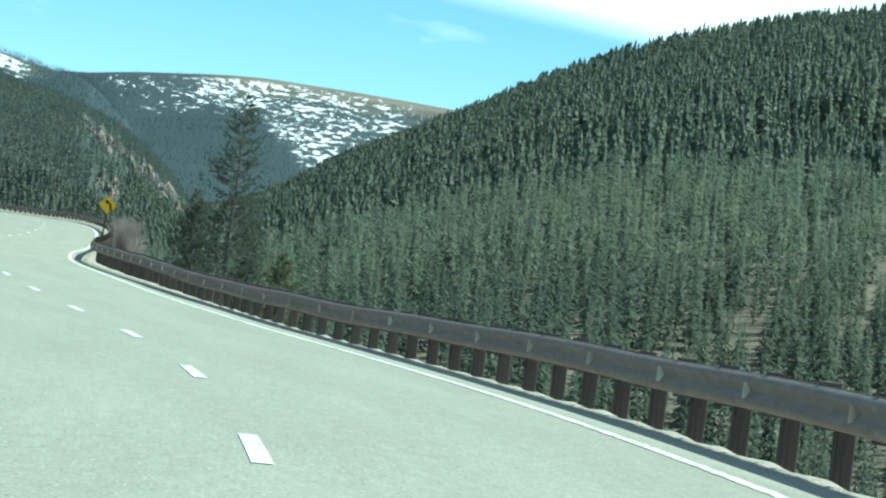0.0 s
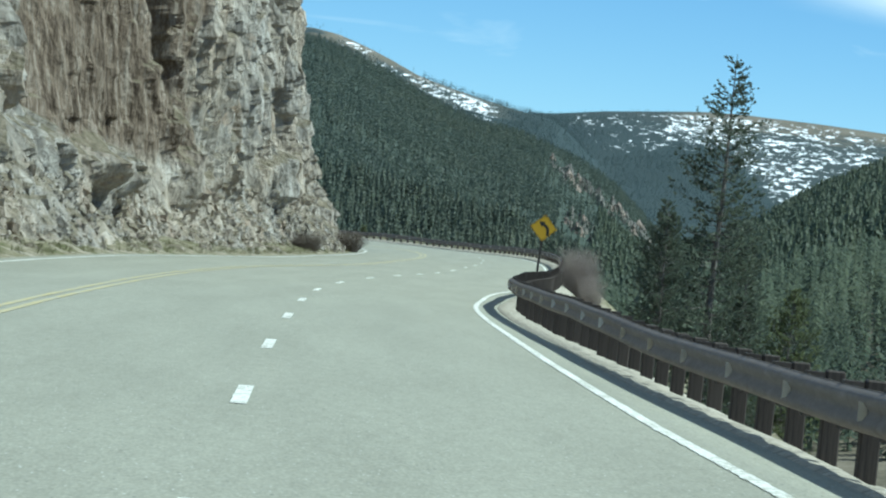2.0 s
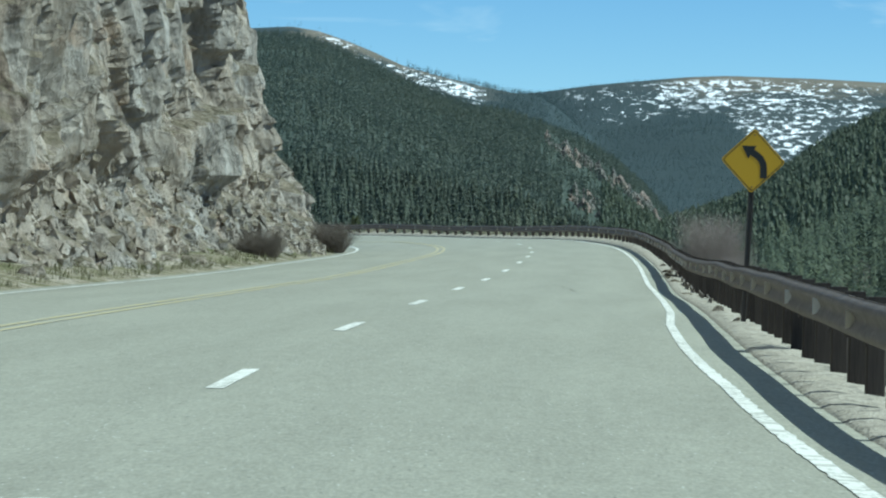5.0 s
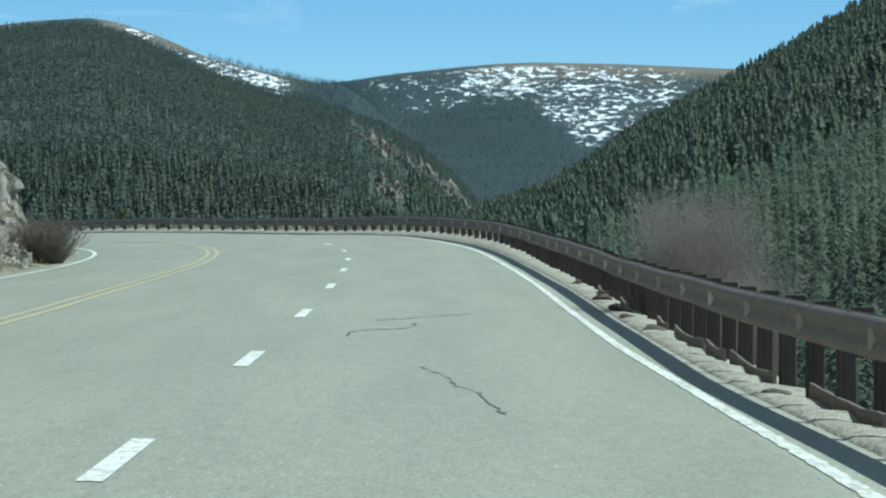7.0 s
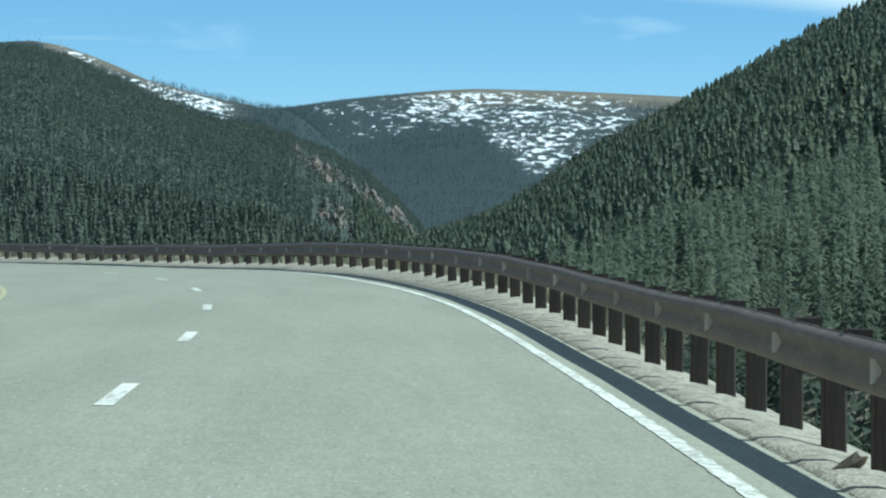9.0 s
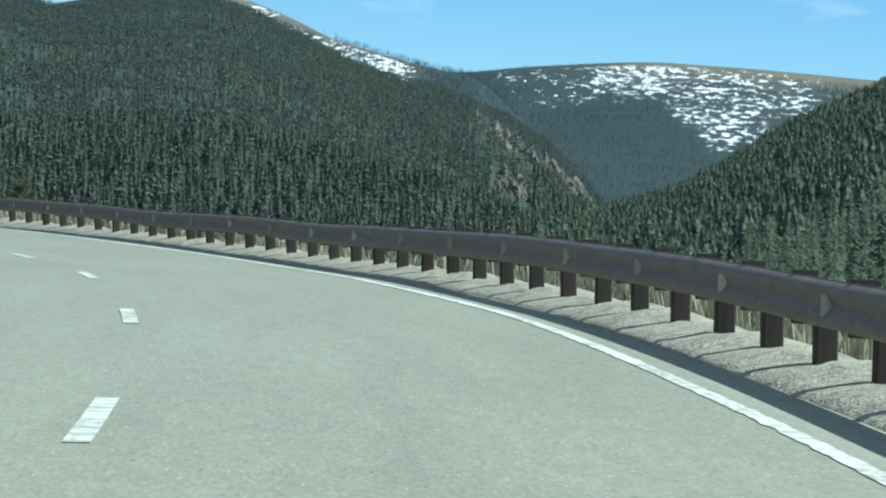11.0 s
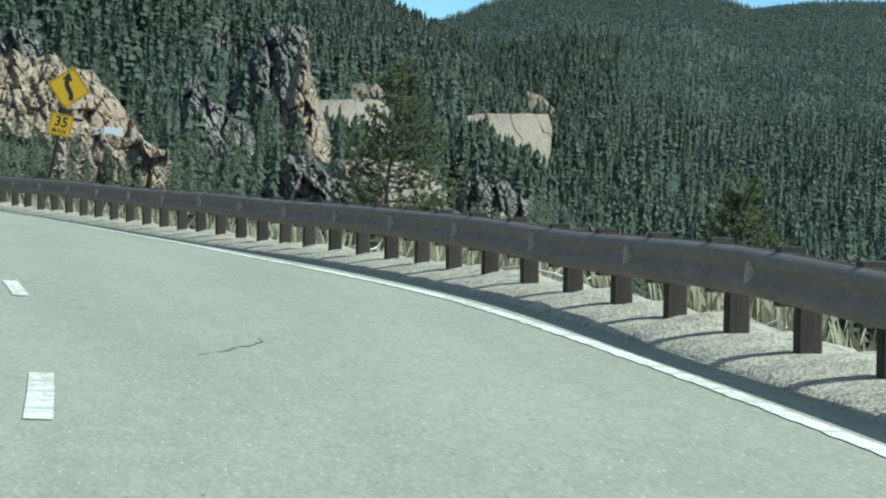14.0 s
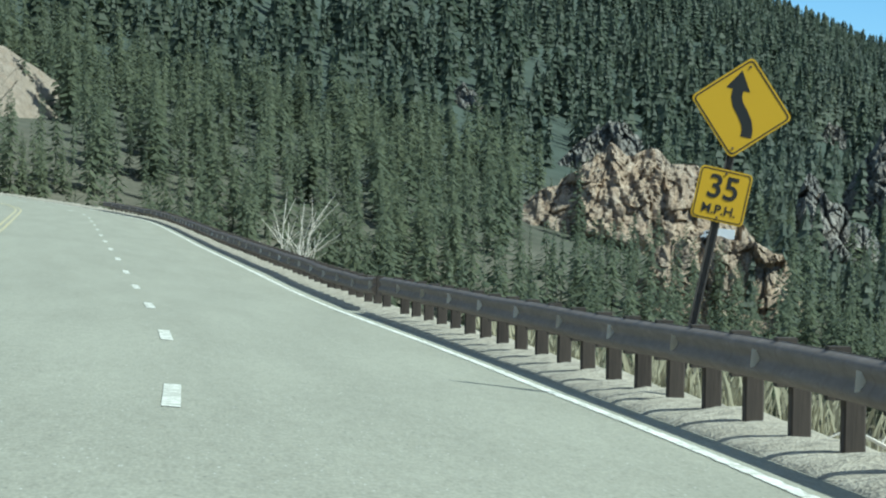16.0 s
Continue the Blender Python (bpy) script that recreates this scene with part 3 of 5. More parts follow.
line_mark("edge_line", WHITE, LANE, 0.12, S_LOW, S_HIGH - 10, 0.12, ragged=0.022, label="worn solid white edge line on the asphalt")
line_mark("edge_line", WHITE, -7.25, 0.13, S_LOW, S_HIGH - 10, label="solid white edge line beside the rock foot")
line_mark("centre_line", YELLOW, -LANE - 0.13, 0.11, S_LOW, S_HIGH - 10, label="faded yellow centre line on the asphalt")
line_mark("centre_line", YELLOW, -LANE + 0.13, 0.11, S_LOW, S_HIGH - 10, label="faded yellow centre line on the asphalt")
for k in range(-5, 48):
    s = k * DASH
    line_mark("lane_dash", WORN_WHITE if k > 17 else WHITE, 0.0, 0.13, s - 1.5, s + 1.5, 1.5, "short white lane dash painted on the asphalt", "lane dash")

# ---- gravel shoulder ----
POST_GAP = 1.905


def shoulder_wobble(s, j):
    heap = 0.5 - 0.5 * math.cos(2 * math.pi * ((s + 24.0) / POST_GAP))
    lift = (0.0, 0.0, 0.01, 0.035, 0.075, 0.09, 0.07, 0.05, 0.0, 0.0)[j] * heap
    rough = (0.0, 0.004, 0.008, 0.02, 0.03, 0.04, 0.05, 0.06, 0.06, 0.06)[j]
    low = (0, 0, 0.05, 0.2, 0.7, 1.2, 1.5, 1.5, 1.5, 1.5)[j] * along([(-80, 0.36), (44, 0.36), (60, 0.24), (100, 0.2), (112, 0.14), (145, 0.14), (160, 0.2), (205, 0.2), (228, 0.04), (600, 0.04)], s)
    return (outer_shift(s) + 0.02 * noise.noise((s * 0.9, j, 0)) * (j > 2), -low + lift * (0.7 + 0.6 * noise.noise((s * 0.35, 2, 0))) + rough * noise.noise((s * 1.7, j * 3, 5)))


shoulder = strip("shoulder", GRAVEL, S_LOW, S_HIGH, 0.25, [(4.17, -0.03), (4.2, 0.004), (4.25, 0.035), (4.4, 0.07), (4.62, 0.125), (4.9, 0.16), (5.2, 0.09), (5.4, -0.02), (5.6, -0.25), (5.7, -0.6)], wobble=shoulder_wobble)
tagged(shoulder, "pale sandy gravel shoulder heaped under the guardrail", "shoulder", kind="structure")
bank = strip("embankment", VERGE, S_LOW, S_HIGH, 0.5, [(5.15, -0.2), (5.5, -0.16), (6.1, -0.55), (7.0, -1.25), (9.0, -2.8), (14, -6.6)], wobble=lambda s, j: (0.15 * noise.noise((s * 0.5, j, 9)), 0.22 * noise.noise((s * 0.6, j * 2, 4)) * (j > 0) - (0.45 if s < 52 else 0.26 if s < 215 else 0.0) * (j < 3)))
tagged(bank, "stony grass embankment falling away behind the guardrail", "embankment", kind="structure")
verge = strip("verge", VERGE, S_LOW, S_HIGH, 0.5, [(-7.7, -0.05), (-8.0, 0.02), (-8.6, 0.12), (-9.6, 0.3), (-11.0, 0.5), (-14, 0.35)], wobble=lambda s, j: (0.2 * noise.noise((s * 0.5, j, 9)), 0.25 * noise.noise((s * 0.6, j * 2, 4)) * (j > 1)))
tagged(verge, "stony grass verge below the rock", "verge", kind="structure")

# ---- guardrail ----
RAIL = 4.5
RAIL_TOP = [(-80, 0.7), (16, 0.68), (45, 0.60), (60, 0.62), (75, 0.73), (100, 0.78), (122, 0.84), (145, 0.84), (170, 0.81), (196, 0.78), (225, 0.74), (240, 0.70), (258, 0.68), (268, 0.68), (282, 0.66), (297, 0.71), (303, 0.65), (308, 0.68), (325, 0.75), (345, 0.79), (360, 0.74), (376, 0.70), (380, 0.62), (600, 0.6)]
W_BEAM = [(0.0, 0.0), (-0.015, 0.012), (-0.075, 0.045), (-0.083, 0.075), (-0.07, 0.105), (-0.05, 0.135), (-0.044, 0.155), (-0.05, 0.175), (-0.07, 0.205), (-0.083, 0.235), (-0.075, 0.265), (-0.015, 0.298), (0.0, 0.31)]


def sag(s):
    """The beam is not quite straight or level."""
    return outer_shift(s) + 0.03 * noise.noise((s * 0.11, 0, 3)), 0.035 * noise.noise((s * 0.13, 4, 0)) + along(RAIL_TOP, s) - 0.71


def lean(s):  # degrees
    """Posts lean in by some degrees along the bend."""
    return along([(0, 0), (215, 0), (250, 3.0), (280, 5.0), (400, 5.0)], s) + 2.0 * noise.noise((s * 0.7, 1, 1))


def beam_length(rail, s0, s1):
    ss = np.arange(s0, s1 + 0.02, (s1 - s0) / 4)
    n = len(W_BEAM)
    verts = []
    for back in (0, 1):
        for s in ss:
            dl, du = sag(s)
            verts += [road_point(s, RAIL + l + dl + 0.006 * back, 0.40 + u + du) for l, u in W_BEAM]
    faces, m = [], len(ss) * n
    for i in range(len(ss) - 1):
        for j in range(n - 1):
            a = i * n + j
            faces += [(a, a + 1, a + n + 1, a + n), (m + a + n, m + a + n + 1, m + a + 1, m + a)]
        for j in (0, n - 1):
            a = i * n + j
            faces.append((a, a + n, m + a + n, m + a))
    return mesh_object("rail_beam", verts, faces, RUST, rail, smooth=True)


def build_guardrail(s0, s1):
    rail = new("guardrail")
    count = int((s1 - s0) / (2 * POST_GAP))
    bm = bmesh.new()
    bmesh.ops.create_cube(bm, size=1, matrix=Matrix.Translation((0, 0, 0.09)) @ Matrix.Diagonal((0.15, 0.15, 1.1, 1)))
    bmesh.ops.bevel(bm, geom=bm.edges[:], offset=0.012, segments=1, affect="EDGES")
    post = part("post", bm, WOOD, rail)
    bm = bmesh.new()
    bmesh.ops.create_cube(bm, size=1, matrix=Matrix.Diagonal((0.15, 0.15, 0.36, 1)))
    block = part("spacer_block", bm, WOOD, rail)
    bm = bmesh.new()
    ring = [bm.verts.new((-0.09, 0.0, -0.07)), bm.verts.new((-0.09, 0.0, 0.07))]
    ring += [bm.verts.new((-0.09 + 0.075 * math.sin(a), 0, 0.07 * math.cos(a))) for a in np.linspace(0.4, 2.75, 6)]
    bm.faces.new(ring)
    bmesh.ops.solidify(bm, geom=bm.faces[:], thickness=0.004)
    tab = part("reflector_tab", bm, REFLECTOR, rail, "pale half-round reflector tab")
    bm = bmesh.new()
    bmesh.ops.create_cone(bm, cap_ends=True, segments=6, radius1=0.018, radius2=0.018, depth=0.03, matrix=pose(0, 0, 0, 0, 90, 0))
    bolt = part("bolt", bm, RUST, rail)
    for i in range(count):
        a = s0 + i * 2 * POST_GAP
        beam_length(rail, a, a + 2 * POST_GAP + 0.12)
    for i in range(2 * count):
        s = s0 + i * POST_GAP
        dl, du = sag(s)
        turn = pose(0, 0, 0, 0, 0, road_heading(s))
        for first, at in ((post, road_point(s, RAIL + 0.24 + dl, 0.0)), (block, road_point(s, RAIL + 0.075 + dl, 0.40 + 0.155 + du))):
            ob = first if i == 0 else new(first.name.split(".")[0], first.data)
            ob.parent = rail
            ob.matrix_basis = Matrix.Translation(at) @ turn @ pose(0, 0, 0, 0, -float(lean(s)), 0)
        ob = bolt if i == 0 else new("bolt", bolt.data)
        ob.parent = rail
        ob.matrix_basis = Matrix.Translation(road_point(s, RAIL - 0.03 + dl, 0.40 + 0.155 + du)) @ turn
        if i % 2 == 0:
            ob = tab if i == 0 else new("reflector_tab", tab.data)
            ob.parent = rail
            ob.matrix_basis = Matrix.Translation(road_point(s + 0.4, RAIL - 0.02 + dl, 0.40 + 0.155 + du)) @ turn
    return tagged(rail, "rust-brown weathered steel guardrail on dark wooden posts", "guardrail")


build_guardrail(-24.0, 377.0)
build_guardrail(377.5, 533.0)


# ---- forests ----
def bough_tree(rng, spread, boughs):
    """A shaggy conifer of single drooping boughs, for trees seen far off."""
    v, f = [], []
    for k in range(boughs):
        h = 0.02 + 0.9 * ((k + rng.uniform(0.0, 0.9)) / boughs) ** 0.9
        th = k * 2.4 + rng.uniform(-0.6, 0.6)
        r = (spread * (1 - h) ** 0.7 + 0.02) * rng.uniform(0.65, 1.2)
        d = rng.uniform(0.5, 0.9)
        drop = r * rng.uniform(0.1, 0.7)
        b = len(v)
        v += [(-0.15 * r * math.cos(th), -0.15 * r * math.sin(th), min(1.0, h + rng.uniform(0.08, 0.16)))]
        v += [(r * math.cos(th + q * d), r * math.sin(th + q * d), h - drop * rng.uniform(0.5, 1.2)) for q in (-1, 1)]
        f += [(b, b + 1, b + 2)]
    b = len(v)
    v += [(0.02, 0, 0.8), (-0.02, 0.01, 0.8), (rng.uniform(-0.01, 0.01), 0, 1.02)]
    f += [(b, b + 1, b + 2)]
    return np.array(v), np.array(f)


def branch_tree(rng, spread, branches):
    """A conifer of single narrow boughs, for trees that can be told apart."""
    v, f = [], []
    for k in range(branches):
        h = 0.06 + 0.93 * (k / branches) ** 0.85
        th = k * 2.4 + rng.uniform(-0.5, 0.5)
        ln = (spread * (1 - h) ** 0.75 + 0.012) * rng.uniform(0.45, 1.2)
        dx, dy = math.cos(th), math.sin(th)
        w = ln * rng.uniform(0.13, 0.22) + 0.007
        dz = -ln * rng.uniform(0.1, 0.55) if h < 0.8 else ln * rng.uniform(0.2, 0.9)
        r0, up = 0.12 * ln, rng.uniform(-0.012, 0.012)
        b = len(v)
        v += [(dx * r0, dy * r0, h + 0.018), (dx * ln * 0.55 - dy * w, dy * ln * 0.55 + dx * w, h + 0.35 * dz + up), (dx * ln, dy * ln, h + dz), (dx * ln * 0.55 + dy * w, dy * ln * 0.55 - dx * w, h + 0.35 * dz - up)]
        f += [(b, b + 1, b + 2), (b, b + 2, b + 3)]
    # the stem
    b = len(v)
    v += [(0.012, 0, 0), (-0.006, 0.01, 0), (-0.006, -0.01, 0), (0, 0, 0.97)]
    f += [(b, b + 1, b + 3), (b + 1, b + 2, b + 3), (b + 2, b, b + 3)]
    return np.array(v), np.array(f)


def forest(name, material, places, label, seed, boughs=0, branches=0, tilt=(0.0, 0.0)):
    """places: x, y, z, height, width factor."""
    rng = np.random.default_rng(seed)
    kinds = [branch_tree(rng, 0.14 + 0.04 * i, branches) if branches else bough_tree(rng, 0.115 + 0.03 * i, boughs) for i in range(4)]
    vs, fs, base = [], [], 0
    pick = rng.integers(0, 4, len(places))
    for n, (v, f) in enumerate(kinds):
        p = places[pick == n]
        if not len(p):
            continue
        th = rng.uniform(0, 6.28, len(p))
        c, s = np.cos(th)[:, None], np.sin(th)[:, None]
        h, w = p[:, 3:4], p[:, 3:4] * p[:, 4:5]
        x = p[:, 0:1] + (v[:, 0] * c - v[:, 1] * s) * w + tilt[0] * v[:, 2] * h
        y = p[:, 1:2] + (v[:, 0] * s + v[:, 1] * c) * w + tilt[1] * v[:, 2] * h
        z = p[:, 2:3] + v[:, 2] * h
        vs.append(np.stack([x, y, z], -1).reshape(-1, 3))
        fs.append((f[None] + (base + np.arange(len(p)) * len(v))[:, None, None]).reshape(-1, 3))
        base += len(p) * len(v)
    v, f = np.concatenate(vs), np.concatenate(fs)
    me = bpy.data.meshes.new(name)
    me.vertices.add(len(v))
    me.vertices.foreach_set("co", v.ravel())
    me.loops.add(f.size)
    me.loops.foreach_set("vertex_index", f.ravel().astype(np.int32))
    me.polygons.add(len(f))
    me.polygons.foreach_set("loop_start", np.arange(0, f.size, 3, dtype=np.int32))
    me.update(calc_edges=True)
    me.materials.append(material)
    return tagged(new(name, me), label, "forest", kind="stuff")


EYE_BEND = (-51.8, 312.4, 1.68)
EYE_AHEAD = (-20.55, 169.0, 1.23)
SCAR = [(6.5, 1.78), (5.6, 1.26), (4.95, 0.85), (4.25, 0.24)]  # a bare rib down the mountain ahead
BARE = []  # bearings and elevations from the bend where rock or earth lies open: (az0, az1, el0, el1)


def scatter(at, az, rr, count, seed, tall, gap=0.0, fade=(900, 999), clump=35, scar=False, near=24, heights=False):
    """Tree places in a sector, thinned by a clearing noise."""
    rng = np.random.default_rng(seed)
    a = np.radians(rng.uniform(*az, count))
    d = np.sqrt(rng.uniform(rr[0] ** 2, rr[1] ** 2, count))
    x, y = at[0] - d * np.sin(a), at[1] + d * np.cos(a)
    s, lat = road_frame(x, y)
    z = ground_z(x, y)
    clear = np.where((s > 100) & (s < 330), 70, near)
    keep = ((lat > clear) | (lat < -40)) & (rng.random(count) > np.clip((z - fade[0]) / (fade[1] - fade[0]), 0, 1) ** 0.6) & (smooth_noise(x, y, clump, seed + 50) + 0.6 * smooth_noise(x, y, 0.4 * clump, seed + 51) > gap - 0.5 - 0.3 * (gap == 0))
    h = rng.uniform(*tall, count)
    dx, dy = x - EYE_BEND[0], y - EYE_BEND[1]
    az2, r2 = np.degrees(np.arctan2(-dx, dy)), np.hypot(dx, dy)
    top, low = np.degrees(np.arctan2(z + 0.8 * h - EYE_BEND[2], r2)), np.degrees(np.arctan2(z - EYE_BEND[2], r2))
    for crest, ends, r in BARE:
        k = np.array(crest)[::-1]
        hi = np.interp(az2, k[:, 0], k[:, 1])
        foot = np.interp(az2, (k[0, 0], k[-1, 0]), ends[::-1])
        keep &= ~((az2 > k[0, 0]) & (az2 < k[-1, 0]) & (top > foot + 0.28 * (hi - foot)) & (low < hi - 0.1 * (hi - foot)) & (r2 < r * 1.06) & (rng.random(count) < 0.96))
    if scar:
        dx, dy = x - EYE_AHEAD[0], y - EYE_AHEAD[1]
        az3, r3 = np.degrees(np.arctan2(-dx, dy)), np.hypot(dx, dy)
        hi, lo = np.degrees(np.arctan2(z + h - EYE_AHEAD[2], r3)), np.degrees(np.arctan2(z - EYE_AHEAD[2], r3))
        k = np.array(SCAR)[::-1]
        rib = np.interp(az3, k[:, 0], k[:, 1])
        keep &= ~((az3 > 4.2) & (az3 < 6.6) & (lo < rib + 0.03) & (hi > rib - 0.3) & (rng.random(count) < 0.72))
        keep &= ~((az3 > 4.8) & (az3 < 6.2) & (lo < rib - 0.62) & (hi > rib - 0.95) & (rng.random(count) < 0.7))
    if heights:  # thin above the tree line, which follows the snow
        dx, dy = x + 19, y - 148
        az3, r3 = np.degrees(np.arctan2(-dx, dy)), np.hypot(dx, dy)
        el3 = np.degrees(np.arctan2(z - 1.3, r3))
        foot, crest, cover = (np.interp(az3, *np.array(k).T) for k in (SNOW_FOOT, SNOW_CREST, SNOW_COVER))
        over = el3 - foot + 0.5 * smooth_noise(x, y, 60, seed + 5)
        stay = np.where(over < 0, 1.0, np.where(over < 0.25, 0.5, np.where(cover > 1.2, 0.28, 0.75))) * np.where((crest - el3 < 0.16) & ((az3 < 4.3) | (az3 > 9.0)), 0.03, 1.0)
        keep &= rng.random(count) < stay
    x, y, z, h = x[keep], y[keep], z[keep], h[keep]
    return np.stack([x, y, z - 0.3, h, rng.uniform(0.8, 1.25, len(x))], 1)


def on_ground(az, el, eye=EYE_BEND, r0=120, r1=4500):
    """Where a bearing and elevation from the eye meet the land, and how far off."""
    r = np.geomspace(r0, r1, 700)
    a = radians(az)
    x, y = eye[0] - r * math.sin(a), eye[1] + r * math.cos(a)
    below = eye[2] + r * math.tan(radians(el)) <= ground_z(x, y)
    k = int(np.argmax(below)) if below.any() else len(r) - 1
    return float(x[k]), float(y[k]), float(r[k])


# bare rock and earth on the slopes: kind, elevation of the foot, bearings and elevations of the crest
OPEN_GROUND = [
    ("pale", -0.35, [(28.25, 0.3), (27.9, 0.6), (27.44, 0.95), (26.88, 1.39), (26.5, 1.28), (26.08, 1.33), (25.7, 1.15), (25.37, 1.13), (24.94, 0.77), (24.6, 0.4), (24.33, 0.12), (24.2, -0.2)]),
    ("grey", 0.9, [(27.8, 1.0), (27.3, 1.5), (26.9, 1.85), (26.4, 1.6), (26.0, 1.4)]),
    ("dark", 0.5, [(23.0, 0.9), (22.6, 1.6), (22.3, 2.2), (22.05, 2.42), (21.6, 2.46), (21.45, 2.0), (21.3, 1.2)]),
    ("spire", 0.0, [(21.9, 0.7), (21.75, 1.7), (21.62, 2.2), (21.5, 2.15), (21.43, 1.66), (21.19, 1.09), (20.94, 0.51), (20.82, 0.1)]),
    ("grey", 1.75, [(23.4, 1.85), (23.2, 2.2), (22.9, 2.1), (22.6, 1.95), (22.5, 1.8)]),
    ("grey", -0.15, [(23.7, 0.9), (23.55, 1.3), (23.3, 1.1), (23.1, 0.8), (22.8, 0.65), (22.4, 0.35), (22.2, 0.1)]),
    ("dark", -1.1, [(22.1, -0.5), (21.7, -0.05), (21.25, 0.02), (20.9, -0.25), (20.5, -0.5), (20.0, -0.6), (19.7, -0.9)]),
    ("tan", -1.05, [(20.95, -0.2), (20.7, 0.0), (20.3, 0.08), (19.8, 0.1), (19.3, 0.11), (18.9, -0.15), (18.6, -0.4)]),
    ("earth", (1.03, 0.3), [(21.4, 1.05), (21.2, 1.12), (20.6, 1.18), (20.0, 1.25), (19.9, 1.05)]),
    ("knob", 1.14, [(21.0, 1.17), (20.64, 1.44), (20.25, 1.5), (19.98, 1.25)]),
    ("earth", (1.07, 0.22), [(18.62, 1.08), (18.3, 1.15), (17.6, 1.21), (17.05, 1.26), (16.95, 1.0)]),
    ("knob", 1.2, [(17.78, 1.24), (17.58, 1.6), (17.32, 1.53), (17.0, 1.28)]),
    ("earth", 0.9, [(38.8, 1.7), (38.0, 2.2), (37.0, 2.1), (36.0, 1.6)]),
    ("grey", 1.8, [(29.8, 1.9), (29.4, 2.25), (29.0, 1.9)]),
    ("grey", -0.9, [(18.9, -0.5), (18.2, -0.05), (17.6, -0.1), (17.0, -0.5)]),
]
_spots = []
for kind, foot, crest in OPEN_GROUND:
    mid = (crest[0][0] + crest[-1][0]) / 2
    ends = foot if isinstance(foot, tuple) else (foot, foot)
    x, y, r = on_ground(mid, max(min(ends), -1.2))
    _spots.append((x, y, r, mid))
    BARE.append((crest, ends, r))

forest("near_slope_forest", SLOPE_PINE, scatter((-10, 70), (-10, 5.5), (420, 640), 1250, 17, (7, 12)), "tall dark conifers on the lower slope across the valley", 17, branches=85)
forest("slope_forest", SLOPE_PINE, scatter((-10, 70), (-10, 5.5), (640, 1560), 13500, 1, (6, 12)), "dense dark green conifer forest on the opposite slope", 1, boughs=44)
forest("crest_forest", SLOPE_PINE, scatter((-10, 70), (-8, 3.0), (1380, 1530), 420, 23, (8, 12)), "tall single conifers along the ridge crest", 23, boughs=70)
forest("valley_forest", HILL_PINE, scatter((-10, 70), (-22, 6), (110, 420), 2200, 11, (6, 11), near=18), "dark conifers on the valley floor and lower slope", 11, branches=80)
forest("mountain_forest", PINE, scatter((-26, 200), (2, 22), (1000, 2700), 38000, 2, (4.5, 9), scar=True), "dense dark conifer forest on the mountain ahead", 2, boughs=12)
forest("mountain_foot_forest", FOOT_PINE, scatter((-26, 200), (2, 22), (430, 1000), 9000, 27, (4, 9.5), scar=True), "close-set dark conifers on the mountain's lower flank", 27, boughs=38)
forest("upper_hillside_forest", HILL_PINE, scatter((-50, 310), (16, 39), (420, 1350), 12500, 3, (5, 11)), "conifer forest high on the hillside", 3, boughs=40, tilt=(-0.06, -0.025))
forest("hillside_forest", SPRUCE, scatter((-50, 310), (14, 39), (255, 420), 2100, 13, (4, 10)), "conifers on the hillside with gaps between the trees", 13, branches=85, tilt=(-0.06, -0.025))
forest("lower_hillside_forest", SPRUCE, scatter((-50, 310), (14, 41), (110, 255), 850, 15, (3.5, 9)), "young and old conifers on the near hillside", 15, branches=190, tilt=(-0.06, -0.025))
forest("ridge_forest", HAZE_SPRUCE, scatter((-19, 148), (-1.2, 11.5), (2600, 4550), 60000, 4, (3.5, 6.5), heights=True), "far conifer forest with haze-blue tint below the snow patches", 4, boughs=5)
forest("shoulder_forest", HAZE_SPRUCE, scatter((-19, 148), (6.5, 12.0), (2600, 3750), 16000, 6, (3.5, 6.5), heights=True), "far conifers up to the mountain's shoulder", 6, boughs=5)
forest("valley_side_forest", SPRUCE, scatter((-10, 150), (-150, -22), (45, 420), 1500, 19, (5, 11), near=26), "scattered conifers on the valley floor beside the road", 19, boughs=26)


# ---- rock ----
def cells(u, v, su, sv, seed):
    """Voronoi on a jittered lattice: the cell's random numbers and its centre, and the gap to the next cell."""
    r = np.random.default_rng(seed).random((128, 128, 6))
    a, b = u / su, v / sv
    i, j = np.floor(a).astype(int), np.floor(b).astype(int)
    best = np.full(u.shape, 9e9)
    second = best.copy()
    bi, bj = i.copy(), j.copy()
    cu, cv = np.zeros(u.shape), np.zeros(u.shape)
    for di in (-1, 0, 1):
        for dj in (-1, 0, 1):
            p, q = i + di, j + dj
            rr = r[p % 128, q % 128]
            x, y = p + rr[..., 0], q + rr[..., 1]
            d = (a - x) ** 2 + (b - y) ** 2
            closer = d < best
            second = np.where(closer, best, np.minimum(second, d))
            best = np.where(closer, d, best)
            cu, cv = np.where(closer, x, cu), np.where(closer, y, cv)
            bi, bj = np.where(closer, p, bi), np.where(closer, q, bj)
    return r[bi % 128, bj % 128], a - cu, b - cv, np.sqrt(second) - np.sqrt(best)


def facets(u, v, su, sv, seed, tilt=1.0):
    """Height of a surface broken into tilted blocks, about -0.5 to 0.5."""
    rr, da, db, gap = cells(u, v, su, sv, seed)
    return (rr[..., 2] - 0.5) + tilt * ((rr[..., 3] - 0.5) * da + (rr[..., 4] - 0.5) * db) - 0.25 * np.clip(1 - gap / 0.12, 0, 1)


